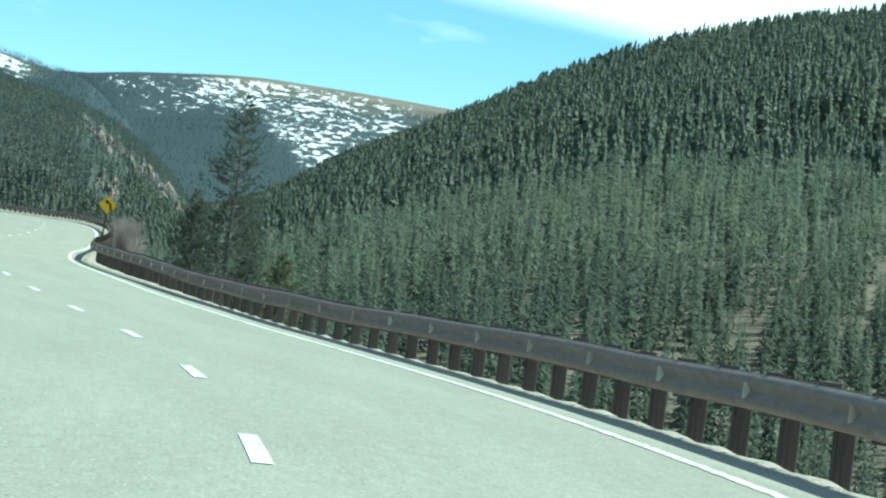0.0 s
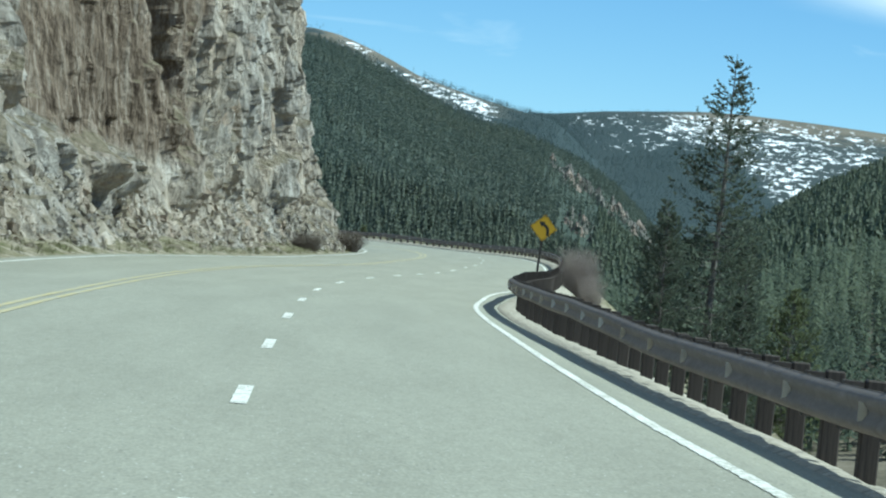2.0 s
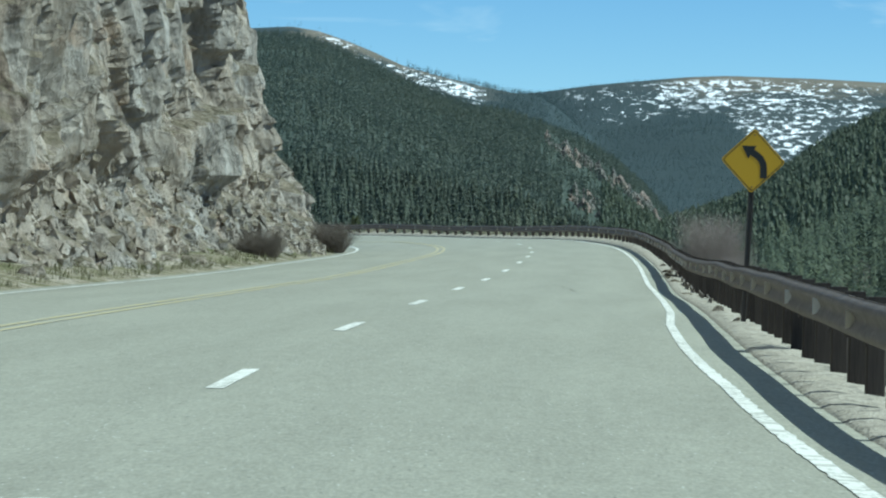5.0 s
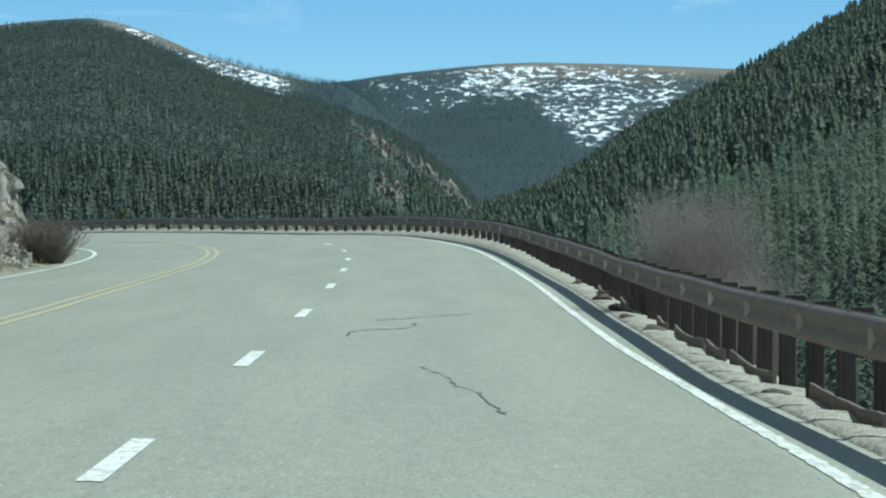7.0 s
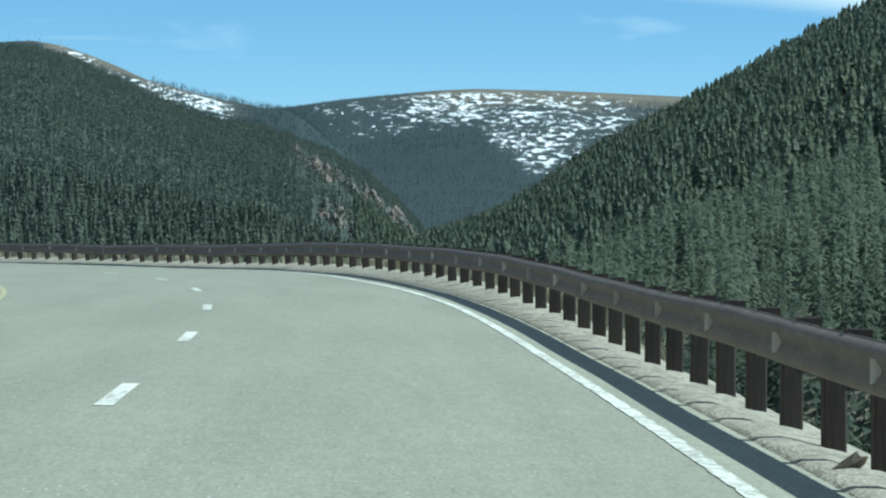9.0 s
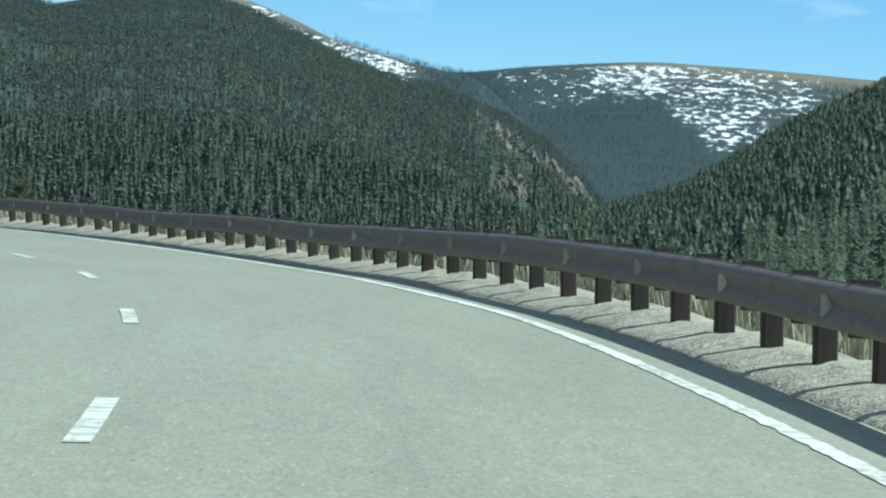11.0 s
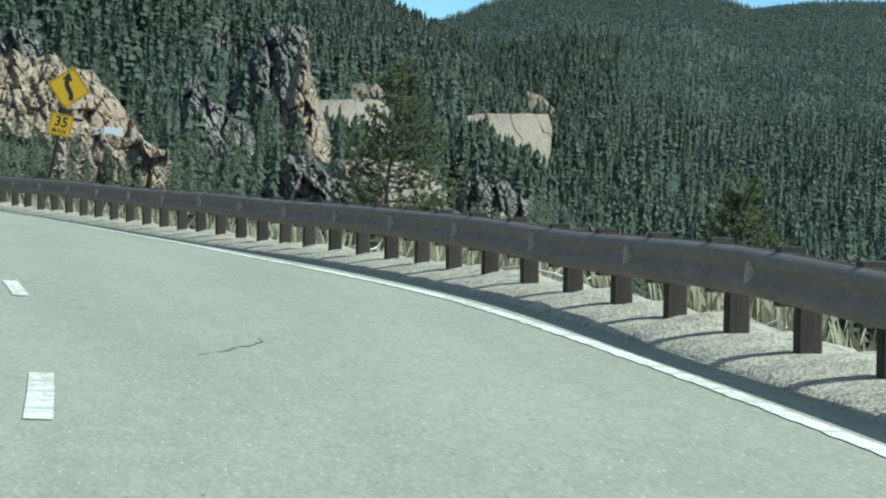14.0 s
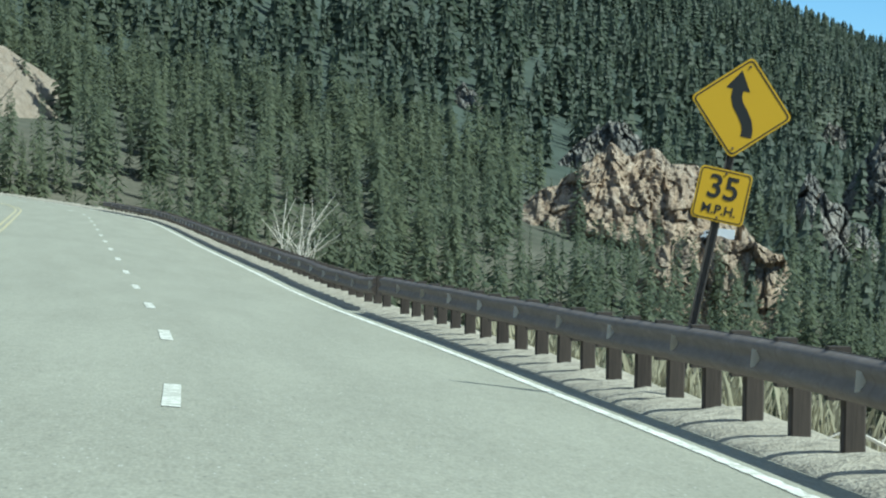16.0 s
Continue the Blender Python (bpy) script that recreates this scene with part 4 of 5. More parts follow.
def blocks(u, v, su, sv, seed, tilt=1.4, bulge=0.35):
    """Height of a surface of tilted, bulging blocks that meet in creases, about -0.5 to 0.5."""
    r = np.random.default_rng(seed).random((128, 128, 6))
    a, b = u / su, v / sv
    i, j = np.floor(a).astype(int), np.floor(b).astype(int)
    best = np.full(u.shape, -9e9)
    for di in (-1, 0, 1):
        for dj in (-1, 0, 1):
            p, q = i + di, j + dj
            rr = r[p % 128, q % 128]
            x, y = a - p - rr[..., 0], b - q - rr[..., 1]
            best = np.maximum(best, 0.75 * rr[..., 2] + tilt * ((rr[..., 3] - 0.5) * x + (rr[..., 4] - 0.5) * y) - bulge * (x * x + y * y))
    return best - 0.4


def creases(u, v, su, sv, seed, tilt=2.4, bulge=0.15):
    """Flat faces that meet in sharp edges, about zero on the whole."""
    b = blocks(u, v, su, sv, seed, tilt, bulge)
    return np.clip((b - b.mean()) * (0.26 / b.std()), -0.7, 0.7)


def build_cliff():
    """A granite wall beside the road, rounded off at its far end."""
    plan = [(92, -30), (93, -16), (97, -11.0), (104, -9.9), (130, -9.9), (160, -9.7), (190, -9.4), (208, -9.0), (219, -8.8), (224, -9.2), (226.5, -11.5), (228, -17), (228, -32)]
    pts = np.array([tuple(road_point(s, l))[:2] for s, l in plan])
    tags = np.array(plan)[:, 0]
    seg = np.hypot(*np.diff(pts, axis=0).T)
    acc = np.concatenate([[0], np.cumsum(seg)])
    step = 0.14
    t = np.arange(0, acc[-1], step)
    px = np.interp(t, acc, pts[:, 0])
    py = np.interp(t, acc, pts[:, 1])
    ker = np.hanning(25) / np.hanning(25).sum()
    px = np.convolve(np.pad(px, 12, mode="edge"), ker, "valid")
    py = np.convolve(np.pad(py, 12, mode="edge"), ker, "valid")
    tx, ty = np.gradient(px), np.gradient(py)
    n = np.hypot(tx, ty)
    nx, ny = ty / n, -tx / n
    sv = np.interp(t, acc, tags)
    hh = np.concatenate([np.arange(0, 14, 0.14), np.arange(14, 24, 0.5)])
    U, V = np.meshgrid(t, hh, indexing="ij")
    SV = np.broadcast_to(sv[:, None], U.shape)
    # lean back, broken rubble at the foot
    rubble = np.interp(SV, [92, 115, 130, 150, 170, 200, 215, 226], [2.8, 2.6, 2.2, 2.2, 3.0, 3.2, 2.6, 1.6]) * (1 + 0.7 * smooth_noise(U, V * 0, 6, 5))
    back = (0.17 + 0.07 * np.clip((SV - 195) / 15, 0, 1)) * V + 0.6 * np.minimum(V, rubble) + 0.9 * np.clip((V - 13) / 10, 0, 1) ** 2 * 4
    skew = U + 0.16 * V
    warp = 1.3 * smooth_noise(U, V * 0.5, 3.5, 61) + 0.3 * smooth_noise(U, V * 0.4, 0.9, 62)
    wall = np.clip((V - rubble * 0.7) / 1.2, 0, 1)
    slab = np.clip((15 - np.abs(SV - 140)) / 3, 0, 1) * np.clip((V - 2.6 - 1.5 * smooth_noise(U, V * 0, 4, 8)) / 0.8, 0, 1)
    out = 0.45 + 1.7 * blocks(skew + warp, V * 0.45, 12, 9, 41, 0.9, 0.9) + wall * (1 - 0.7 * slab) * 1.2 * blocks(skew + warp, V + warp, 4.2, 8.0, 42)
    rocky = wall * (1 - slab) * (1 + 0.3 * np.clip((SV - 190) / 15, 0, 1))
    jag = 0.5 * warp
    out = out + rocky * (1.7 * creases(skew + 0.3 * V + jag, 0.6 * V - 0.15 * U, 2.6, 3.6, 43) + 0.75 * creases(skew - 0.25 * V + jag, V + 0.3 * U, 1.2, 3.6, 48) + 0.06 * blocks(skew + 0.4 * V, V - 0.3 * U, 0.6, 1.8, 44))
    # the smooth brown slab is fluted from top to bottom
    flute = U + 0.06 * V + 0.35 * warp
    out = out + slab * (0.75 * blocks(flute, V, 1.6, 12.0, 47) + 0.6 * creases(flute, V, 0.75, 5.0, 49) + 0.26 * creases(flute + 0.1 * V, V, 0.4, 2.2, 50) - 0.75)
    out = out + (1 - wall) * (0.5 * blocks(U + warp, V + 0.3 * U, 1.1, 0.8, 45, 1.5, 0.6) + 0.22 * facets(U - 0.5 * V, V, 0.45, 0.32, 46, 1.4))
    out = out + 0.07 * creases(U, V + 0.3 * U, 0.35, 0.5, 51)
    # an angular pile beside the slab's foot
    out = out + 1.6 * np.clip(1 - np.abs(SV - 124.5) / 5.0, 0, 1) ** 0.5 * np.clip((4.4 + facets(U, V * 0, 1.2, 1, 53) - V) / 0.8, 0, 1)
    # deep recesses between the buttresses: place, half width, depth, foot, slant
    for at, width, depth, foot, slant in ((155.0, 1.2, 1.6, 3.4, 0.1), (165, 0.7, 1.3, 5.0, 0.4), (181.5, 3.6, 2.6, 4.6, -0.7), (199.5, 2.4, 2.6, 5.0, -0.3), (184.0, 3.6, 1.5, 3.1, 9.0), (210.5, 0.7, 1.1, 2.0, 0.2), (118, 1.2, 1.6, 3.5, 0.3), (108, 0.9, 1.4, 4.0, 0.3)):
        edge = 2.2 * smooth_noise(U, V, 3.5, 9) + 1.6 * creases(U + 0.3 * V, V, 1.3, 2.6, 54)
        if slant > 5:  # a hollow under an overhang
            d = np.maximum(np.abs(SV - at + edge) / width, np.abs(V - 3.9 + 0.3 * edge) / 0.9)
            out = out - depth * np.clip((1 - d) / 0.3, 0, 1)
        else:
            d = np.abs(SV - at - slant * (V - 6) + edge) / width
            out = out - depth * np.clip((1 - d) / 0.35, 0, 1) * np.clip((V - foot) / 1.2, 0, 1)
    q = np.pad(out, 1, mode="edge")
    out = (q[:-2, 1:-1] + q[2:, 1:-1] + q[1:-1, :-2] + q[1:-1, 2:] + 3 * out) / 7
    # sharp-edged breaks
    out = out + rocky * (0.75 * creases(U + 0.2 * V + 0.4 * warp, V - 0.8 * U, 0.9, 2.4, 71) + 0.38 * creases(U - 0.3 * V + 0.3 * warp, V + 0.9 * U, 0.5, 1.1, 72)) + slab * 0.2 * creases(U + 0.4 * warp, V, 0.5, 3.0, 73)
    # the far end spreads out towards its foot
    out = out + 1.0 * np.clip((SV - 196) / 14, 0, 1) * np.clip((6 - V) / 6, 0, 1)
    off = out - back
    base = np.array([float(road_z(s, -8.0)) for s in sv])
    X = px[:, None] + nx[:, None] * off
    Y = py[:, None] + ny[:, None] * off
    Z = base[:, None] - 0.15 + V
    Z[:, 0] = base - 0.3
    nu, nv = U.shape
    i, j = np.meshgrid(np.arange(nu - 1), np.arange(nv - 1), indexing="ij")
    f = np.stack([i * nv + j, (i + 1) * nv + j, (i + 1) * nv + j + 1, i * nv + j + 1], -1).reshape(-1, 4)
    ob = mesh_object("rock_cliff", np.stack([X, Y, Z], -1).reshape(-1, 3), f, ROCK)
    tagged(ob, "tall fractured brown-grey granite cliff rising beside the road", "cliff")
    # loose stones on the talus
    rng = np.random.default_rng(77)
    ok = np.argwhere((V < rubble * 1.1) & (V > 0.05) & (SV > 97) & (SV < 226))
    pick = ok[rng.integers(0, len(ok), 5200)]
    cube = np.array([(x, y, z) for x in (-1, 1) for y in (-1, 1) for z in (-1, 1)], float)
    quads = np.array([(0, 1, 3, 2), (4, 6, 7, 5), (0, 4, 5, 1), (2, 3, 7, 6), (0, 2, 6, 4), (1, 5, 7, 3)])
    vs, fs = [], []
    for m, (p, q) in enumerate(pick):
        k = 0.04 + 0.2 * rng.random() ** 5
        c = cube * rng.uniform(0.45, 1.0, 3) * k + rng.uniform(-0.35, 0.35, (8, 3)) * k
        rot = np.array(Euler(tuple(rng.uniform(0, 6.28, 3))).to_matrix())
        vs.append(c @ rot.T + (X[p, q], Y[p, q], Z[p, q] + 0.02))
        fs.append(quads + 8 * m)
    ob = mesh_object("talus_stones", np.concatenate(vs), np.concatenate(fs), ROCK)
    tagged(ob, "loose angular grey and brown stones below the cliff", "rubble", kind="stuff")


build_cliff()


def rock_mesh(name, mat, size, seed, detail=4, rough=0.55):
    """One angular boulder or crag, its foot at the origin."""
    bm = bmesh.new()
    bmesh.ops.create_icosphere(bm, subdivisions=detail, radius=1)
    co = np.array([v.co for v in bm.verts])
    off = Vector((seed * 7.3, seed * 3.1, seed * 1.7))
    rng = np.random.default_rng(seed)
    dirs = rng.normal(size=(26, 3))
    dirs /= np.linalg.norm(dirs, axis=1)[:, None]
    lim = rng.uniform(0.62, 0.98, 26)
    for v, c in zip(bm.verts, co):
        q = (dirs @ c)
        k = np.min(np.where(q > 0.05, lim / np.maximum(q, 0.05), 9))
        r = min(1.0, k)
        r += rough * 0.22 * noise.noise(Vector(c) * 2.3 + off) + rough * 0.14 * noise.noise(Vector(c) * 5.1 + off)
        p = Vector(c) * r
        v.co = (p.x * size[0], p.y * size[1], max(p.z, -0.3) * size[2])
    return part(name, bm, mat)


def place(ob, x, y, sink=0.3, turn=0.0, z=None):
    zz = float(ground_z(x, y)[0]) if z is None else z
    ob.matrix_basis = pose(x, y, zz - sink, 0, 0, turn)
    return ob


# fallen blocks along the foot of the cliff
stones = [rock_mesh("boulder", ROCK, (0.42, 0.36, 0.34), 60 + i, 2, 0.9) for i in range(5)]
rs = random.Random(5)
for i, (s, lat, k) in enumerate([(126, -9.3, 1.9), (128.5, -9.6, 2.4)] + [(rs.uniform(98, 222), rs.uniform(-9.9, -8.4), rs.choice((0.25, 0.35, 0.5, 0.5, 0.8, 1.2))) for _ in range(110)]):
    first = stones[i % 5]
    at = road_point(s, lat, -0.02 + 0.2 * max(0, -lat - 8.4))
    m = Matrix.Translation(at) @ pose(0, 0, 0, rs.uniform(-20, 20), rs.uniform(-20, 20), rs.uniform(0, 360)) @ Matrix.Diagonal((k, k, k, 1))
    if i < 5:
        ob = first
        ob.matrix_basis = m
    else:
        ob = new("boulder", first.data)
        ob.matrix_basis = m
    tagged(ob, "angular fallen granite block on the verge", "boulder", "blocks below the cliff")


# ---- road signs ----
def arrow_outline(points, width, head):
    """A bent arrow as a flat outline: a path with an arrowhead on its end."""
    pts = [Vector(p) for p in points]
    left, right = [], []
    for i, p in enumerate(pts):
        d = (pts[min(i + 1, len(pts) - 1)] - pts[max(i - 1, 0)]).normalized()
        nrm = Vector((-d.y, d.x))
        left.append(p + nrm * width / 2)
        right.append(p - nrm * width / 2)
    d = (pts[-1] - pts[-2]).normalized()
    nrm = Vector((-d.y, d.x))
    tip = [pts[-1] - nrm * head * 0.62, pts[-1] + d * head, pts[-1] + nrm * head * 0.62]
    return right + tip + left[::-1]


def flat_piece(outline, y, thick=0.004):
    bm = bmesh.new()
    fc = bm.faces.new([bm.verts.new((p[0], y, p[1])) for p in outline])
    r = bmesh.ops.extrude_face_region(bm, geom=[fc])
    for v in r["geom"]:
        if isinstance(v, bmesh.types.BMVert):
            v.co.y += thick
    bmesh.ops.recalc_face_normals(bm, faces=bm.faces[:])
    bmesh.ops.triangulate(bm, faces=[q for q in bm.faces if len(q.verts) > 4])
    return bm


def rounded(corners, radius, n=5):
    out = []
    m = len(corners)
    for i in range(m):
        p, a, b = Vector(corners[i]), Vector(corners[i - 1]), Vector(corners[(i + 1) % m])
        u, w = (a - p).normalized(), (b - p).normalized()
        s, e = p + u * radius, p + w * radius
        for k in range(n + 1):
            t = k / n
            out.append(s * (1 - t) ** 2 + p * 2 * t * (1 - t) + e * t * t)
    return out


def sign_panel(parent, name, corners, radius, cz, border):
    panel = part(name, flat_piece([(p[0], p[1] + cz) for p in rounded(corners, radius)], 0.0, 0.006), SIGN_YELLOW, parent)
    outer = rounded([Vector(c) * (1 - border) for c in corners], radius * 0.8)
    inner = rounded([Vector(c) * (1 - border - 0.035) for c in corners], radius * 0.7)
    bm = bmesh.new()
    a = [bm.verts.new((p[0], -0.003, p[1] + cz)) for p in outer]
    b = [bm.verts.new((p[0], -0.003, p[1] + cz)) for p in inner]
    for i in range(len(a)):
        k = (i + 1) % len(a)
        bm.faces.new((a[i], a[k], b[k], b[i]))
    part("border", bm, SIGN_BLACK, panel, "black border line")
    return panel


def sign_post(parent, low, high):
    bm = bmesh.new()
    prof = [(-0.04, 0.012), (-0.025, 0.012), (-0.02, 0.045), (0.02, 0.045), (0.025, 0.012), (0.04, 0.012), (0.04, 0.018), (0.03, 0.018), (0.024, 0.052), (-0.024, 0.052), (-0.03, 0.018), (-0.04, 0.018)]
    a = [bm.verts.new((x, y, low)) for x, y in prof]
    b = [bm.verts.new((x, y, high)) for x, y in prof]
    for i in range(len(prof)):
        k = (i + 1) % len(prof)
        bm.faces.new((a[i], a[k], b[k], b[i]))
    bm.faces.new(b)
    return part("post", bm, SIGN_STEEL, parent, "dark steel channel post")


def bolts(parent, spots):
    for x, z in spots:
        bm = bmesh.new()
        bmesh.ops.create_cone(bm, cap_ends=True, segments=8, radius1=0.012, radius2=0.009, depth=0.01, matrix=Matrix.Translation((x, -0.007, z)) @ pose(0, 0, 0, 90, 0, 0))
        part("bolt", bm, SIGN_STEEL, parent)


def lettering(name, text, size, x, z, parent):
    cu = bpy.data.curves.new(name, "FONT")
    cu.body, cu.size, cu.align_x, cu.align_y, cu.extrude = text, size, "CENTER", "CENTER", 0.001
    cu.offset = 0.004 if size > 0.2 else 0.0015
    cu.materials.append(SIGN_BLACK)
    ob = new(name, cu)
    ob.parent = parent
    ob.matrix_basis = pose(x, -0.004, z, 90, 0, 0)
    return ob


def bend_sign(at, heading, diag, bend, post_low, tilt=0.0, plate=None):
    """Origin at the panel's centre; it faces back along the road."""
    sg = new("road_sign")
    h = diag / 2
    panel = sign_panel(sg, "diamond_panel", [(0, h), (h, 0), (0, -h), (-h, 0)], 0.06 * diag, 0.0, 0.05)
    part("arrow_symbol", flat_piece([(p[0], p[1]) for p in arrow_outline([(x * diag, z * diag) for x, z in bend], 0.105 * diag, 0.19 * diag)], -0.003, 0.002), SIGN_BLACK, panel, "black curved arrow")
    bolts(panel, [(0, 0.40 * diag), (0, -0.40 * diag)])
    sign_post(sg, post_low, 0.46 * diag)
    if plate:
        size, cz = plate
        q = size / 2
        pl = sign_panel(sg, "speed_plate", [(-q, q), (q, q), (q, -q), (-q, -q)], 0.05, cz, 0.06)
        lettering("numerals", "35", size * 0.62, 0, cz + size * 0.13, pl)
        lettering("unit_letters", "M.P.H.", size * 0.25, 0, cz - size * 0.28, pl)
        bolts(pl, [(0, cz + 0.42 * size), (0, cz - 0.42 * size)])
    sg.matrix_basis = Matrix.Translation(at) @ pose(0, 0, 0, 0, tilt, heading)
    return sg


LEFT_BEND = [(0.17, -0.26), (0.17, -0.14), (0.155, -0.04), (0.11, 0.04), (0.05, 0.09), (-0.02, 0.13)]
WINDING = [(0.10, -0.27), (0.10, -0.2), (0.075, -0.13), (0.02, -0.05), (-0.04, 0.02), (-0.07, 0.09), (-0.07, 0.16)]
tagged(bend_sign((-15.6, 150.5, 2.2), 9, 0.92, LEFT_BEND, -2.6, 2.5), "yellow diamond warning sign with a left-bend arrow behind the guardrail", "road sign")
tagged(bend_sign((-74.0, 357.3, 2.8), 27, 0.96, WINDING, -3.4, 7.0, (0.49, -0.83)), "leaning yellow winding-road sign with a speed plate", "road sign")


# ---- trees and shrubs near the road ----
def tube(bm, path, r0, r1, sides=5):
    rings = []
    for i, p in enumerate(path):
        d = (path[min(i + 1, len(path) - 1)] - path[max(i - 1, 0)]).normalized()
        a = d.orthogonal().normalized()
        b = d.cross(a)
        r = r0 + (r1 - r0) * i / (len(path) - 1)
        rings.append([bm.verts.new(p + r * (a * math.cos(2 * math.pi * k / sides) + b * math.sin(2 * math.pi * k / sides))) for k in range(sides)])
    for q, w in zip(rings, rings[1:]):
        for k in range(sides):
            bm.faces.new((q[k], q[(k + 1) % sides], w[(k + 1) % sides], w[k]))


def pine(height, spread, seed, bare=0.15, lean_x=0.0, needles=None, open_top=0.0):
    """A single conifer with limbs and sprays of needles; its foot at the origin."""
    rg = random.Random(seed)
    tree = new("conifer")
    bm = bmesh.new()
    trunk = [Vector((lean_x * height * (i / 8) ** 1.3 + 0.03 * rg.uniform(-1, 1), 0.03 * rg.uniform(-1, 1), height * i / 8)) for i in range(9)]
    tube(bm, trunk, 0.014 * height, 0.006, 7)
    verts, faces = [], []

    def spray(p, d, size):
        for _ in range(8):
            a = Vector((d.x + rg.uniform(-0.8, 0.8), d.y + rg.uniform(-0.8, 0.8), d.z + rg.uniform(-0.35, 0.6))).normalized()
            w = a.cross(Vector((rg.uniform(-1, 1), rg.uniform(-1, 1), rg.uniform(-1, 1)))).normalized() * size * 0.15
            t = p + a * size
            n = len(verts)
            verts.extend([p - w * 0.3, p + a * size * 0.5 - w, t, p + a * size * 0.5 + w])
            faces.append((n, n + 1, n + 2, n + 3))

    z = bare * height
    while z < 0.985 * height:
        k = z / height
        reach = spread * ((1 - k) ** 0.75) * (0.35 + 0.65 * min(1, (k - bare * 0.5) / 0.25)) + 0.12
        for _ in range(rg.choice((4, 5, 6, 6))):
            if rg.random() < open_top * k:
                continue
            th = rg.uniform(0, 2 * math.pi)
            ln = reach * rg.uniform(0.45, 1.15)
            up = rg.uniform(-0.2, 0.25) + 0.35 * k
            base = trunk[0].lerp(trunk[-1], k)
            base.x = lean_x * height * k ** 1.3
            path = []
            for q in range(5):
                t = q / 4
                path.append(base + Vector((math.cos(th) * ln * t, math.sin(th) * ln * t, ln * (up * t - 0.35 * t * (1 - t) + 0.2 * t * t))))
            tube(bm, path, 0.008 + 0.012 * ln / max(spread, 0.1), 0.003, 3)
            d = (path[-1] - path[0]).normalized()
            for q in range(int(4 + ln * 13)):
                t = 0.3 + 0.7 * rg.random()
                i = min(3, int(t * 4))
                p = path[i].lerp(path[i + 1], t * 4 - i) + Vector((rg.uniform(-1, 1), rg.uniform(-1, 1), rg.uniform(-0.5, 0.5))) * 0.10 * ln
                spray(p, d, rg.uniform(0.07, 0.15) * (0.7 + 0.4 * spread / 2.5) * (1 - 0.35 * k))
        z += height * rg.uniform(0.013, 0.03) * (1.1 - 0.6 * k)
    part("trunk", bm, BARK, tree, "grey-brown trunk and limbs")
    mesh_object("crown", [tuple(p) for p in verts], faces, needles or NEEDLES, tree)
    return tree


def shrub(name, mat, height, width, count, seed, droop=0.2, thick=0.008):
    """A bush of bare stems, each one branching."""
    rg = random.Random(seed)
    bush = new(name)
    bm, fine = bmesh.new(), bmesh.new()
    for _ in range(count):
        th, r = rg.uniform(0, 6.28), width * 0.5 * math.sqrt(rg.random())
        foot = Vector((0.45 * r * math.cos(th), 0.45 * r * math.sin(th), 0))
        hh = height * rg.uniform(0.45, 1.0)
        tip = Vector((r * math.cos(th) * rg.uniform(0.8, 1.5), r * math.sin(th) * rg.uniform(0.8, 1.5), hh))
        path = []
        for q in range(5):
            t = q / 4
            p = foot.lerp(tip, t)
            p.z = hh * (1 - (1 - t) ** (1 + droop))
            path.append(p + Vector((rg.uniform(-1, 1), rg.uniform(-1, 1), 0)) * 0.04 * height * t)
        tube(bm, path, thick, thick * 0.3, 3)
        for _ in range(4):
            i = rg.randint(1, 3)
            b = path[i]
            e = b + Vector((rg.uniform(-1, 1), rg.uniform(-1, 1), rg.uniform(0.4, 1.2))) * 0.22 * height
            tube(fine, [b, b.lerp(e, 0.5) + Vector((0, 0, 0.03)), e], thick * 0.6, thick * 0.2, 3)
    part("branchwork", bm, mat, bush)
    part("twigwork", fine, mat, bush)
    return bush


NEEDLES = make_forest("pine needles", (0.085, 0.112, 0.085), (0.115, 0.142, 0.104), (0.16, 0.185, 0.13))
# paler, yellower copy of NEEDLES with sunlight put into the colour
SUNLIT_NEEDLES = make_forest("sunlit pine needles", (0.12, 0.15, 0.08), (0.165, 0.195, 0.10), (0.225, 0.25, 0.125))


def stand(tree, s, lat, label, category="tree", up=None, turn=0.0):
    x, y = road_xy(s, lat)
    z = float(ground_z(float(x), float(y))[0]) if up is None else float(road_z(s, lat)) + up
    tree.matrix_basis = pose(float(x), float(y), z - 0.15, 0, 0, turn)
    return tagged(tree, label, category)


stand(pine(11.8, 3.0, 3, bare=0.1, open_top=0.05), 120.5, 10.3, "tall open-crowned conifer standing below the guardrail", up=-3.6)
stand(pine(7.6, 1.7, 4), 119.6, 8.7, "young dark conifer beside the tall one", up=-3.9)
stand(pine(6.4, 1.6, 5), 112.0, 8.6, "young dark conifer below the guardrail", up=-3.2)
stand(pine(6.8, 1.6, 6), 126.0, 11.5, "young dark conifer below the guardrail", up=-4.0)
stand(pine(5.6, 1.7, 7, needles=SUNLIT_NEEDLES), 116.0, 12.5, "sunlit young conifer below the guardrail", up=-4.2)
stand(pine(5.2, 1.5, 8), 106.0, 10.5, "young dark conifer below the guardrail", up=-4.0)
stand(shrub("bare_shrub", TWIG, 2.95, 1.75, 1300, 1, thick=0.0035), 178.4, 5.6, "leafless grey-brown willow shrub behind the guardrail", "shrub", up=-0.85)
stand(shrub("bare_shrub", TWIG, 2.0, 1.2, 350, 2, thick=0.0035), 176.6, 6.3, "small leafless grey-brown shrub behind the guardrail", "shrub", up=-1.0)
stand(shrub("bare_shrub", BRUSH, 1.35, 2.0, 700, 3, thick=0.006), 218.0, -8.1, "low leafless brown shrub at the rock's foot", "shrub", up=0.1)
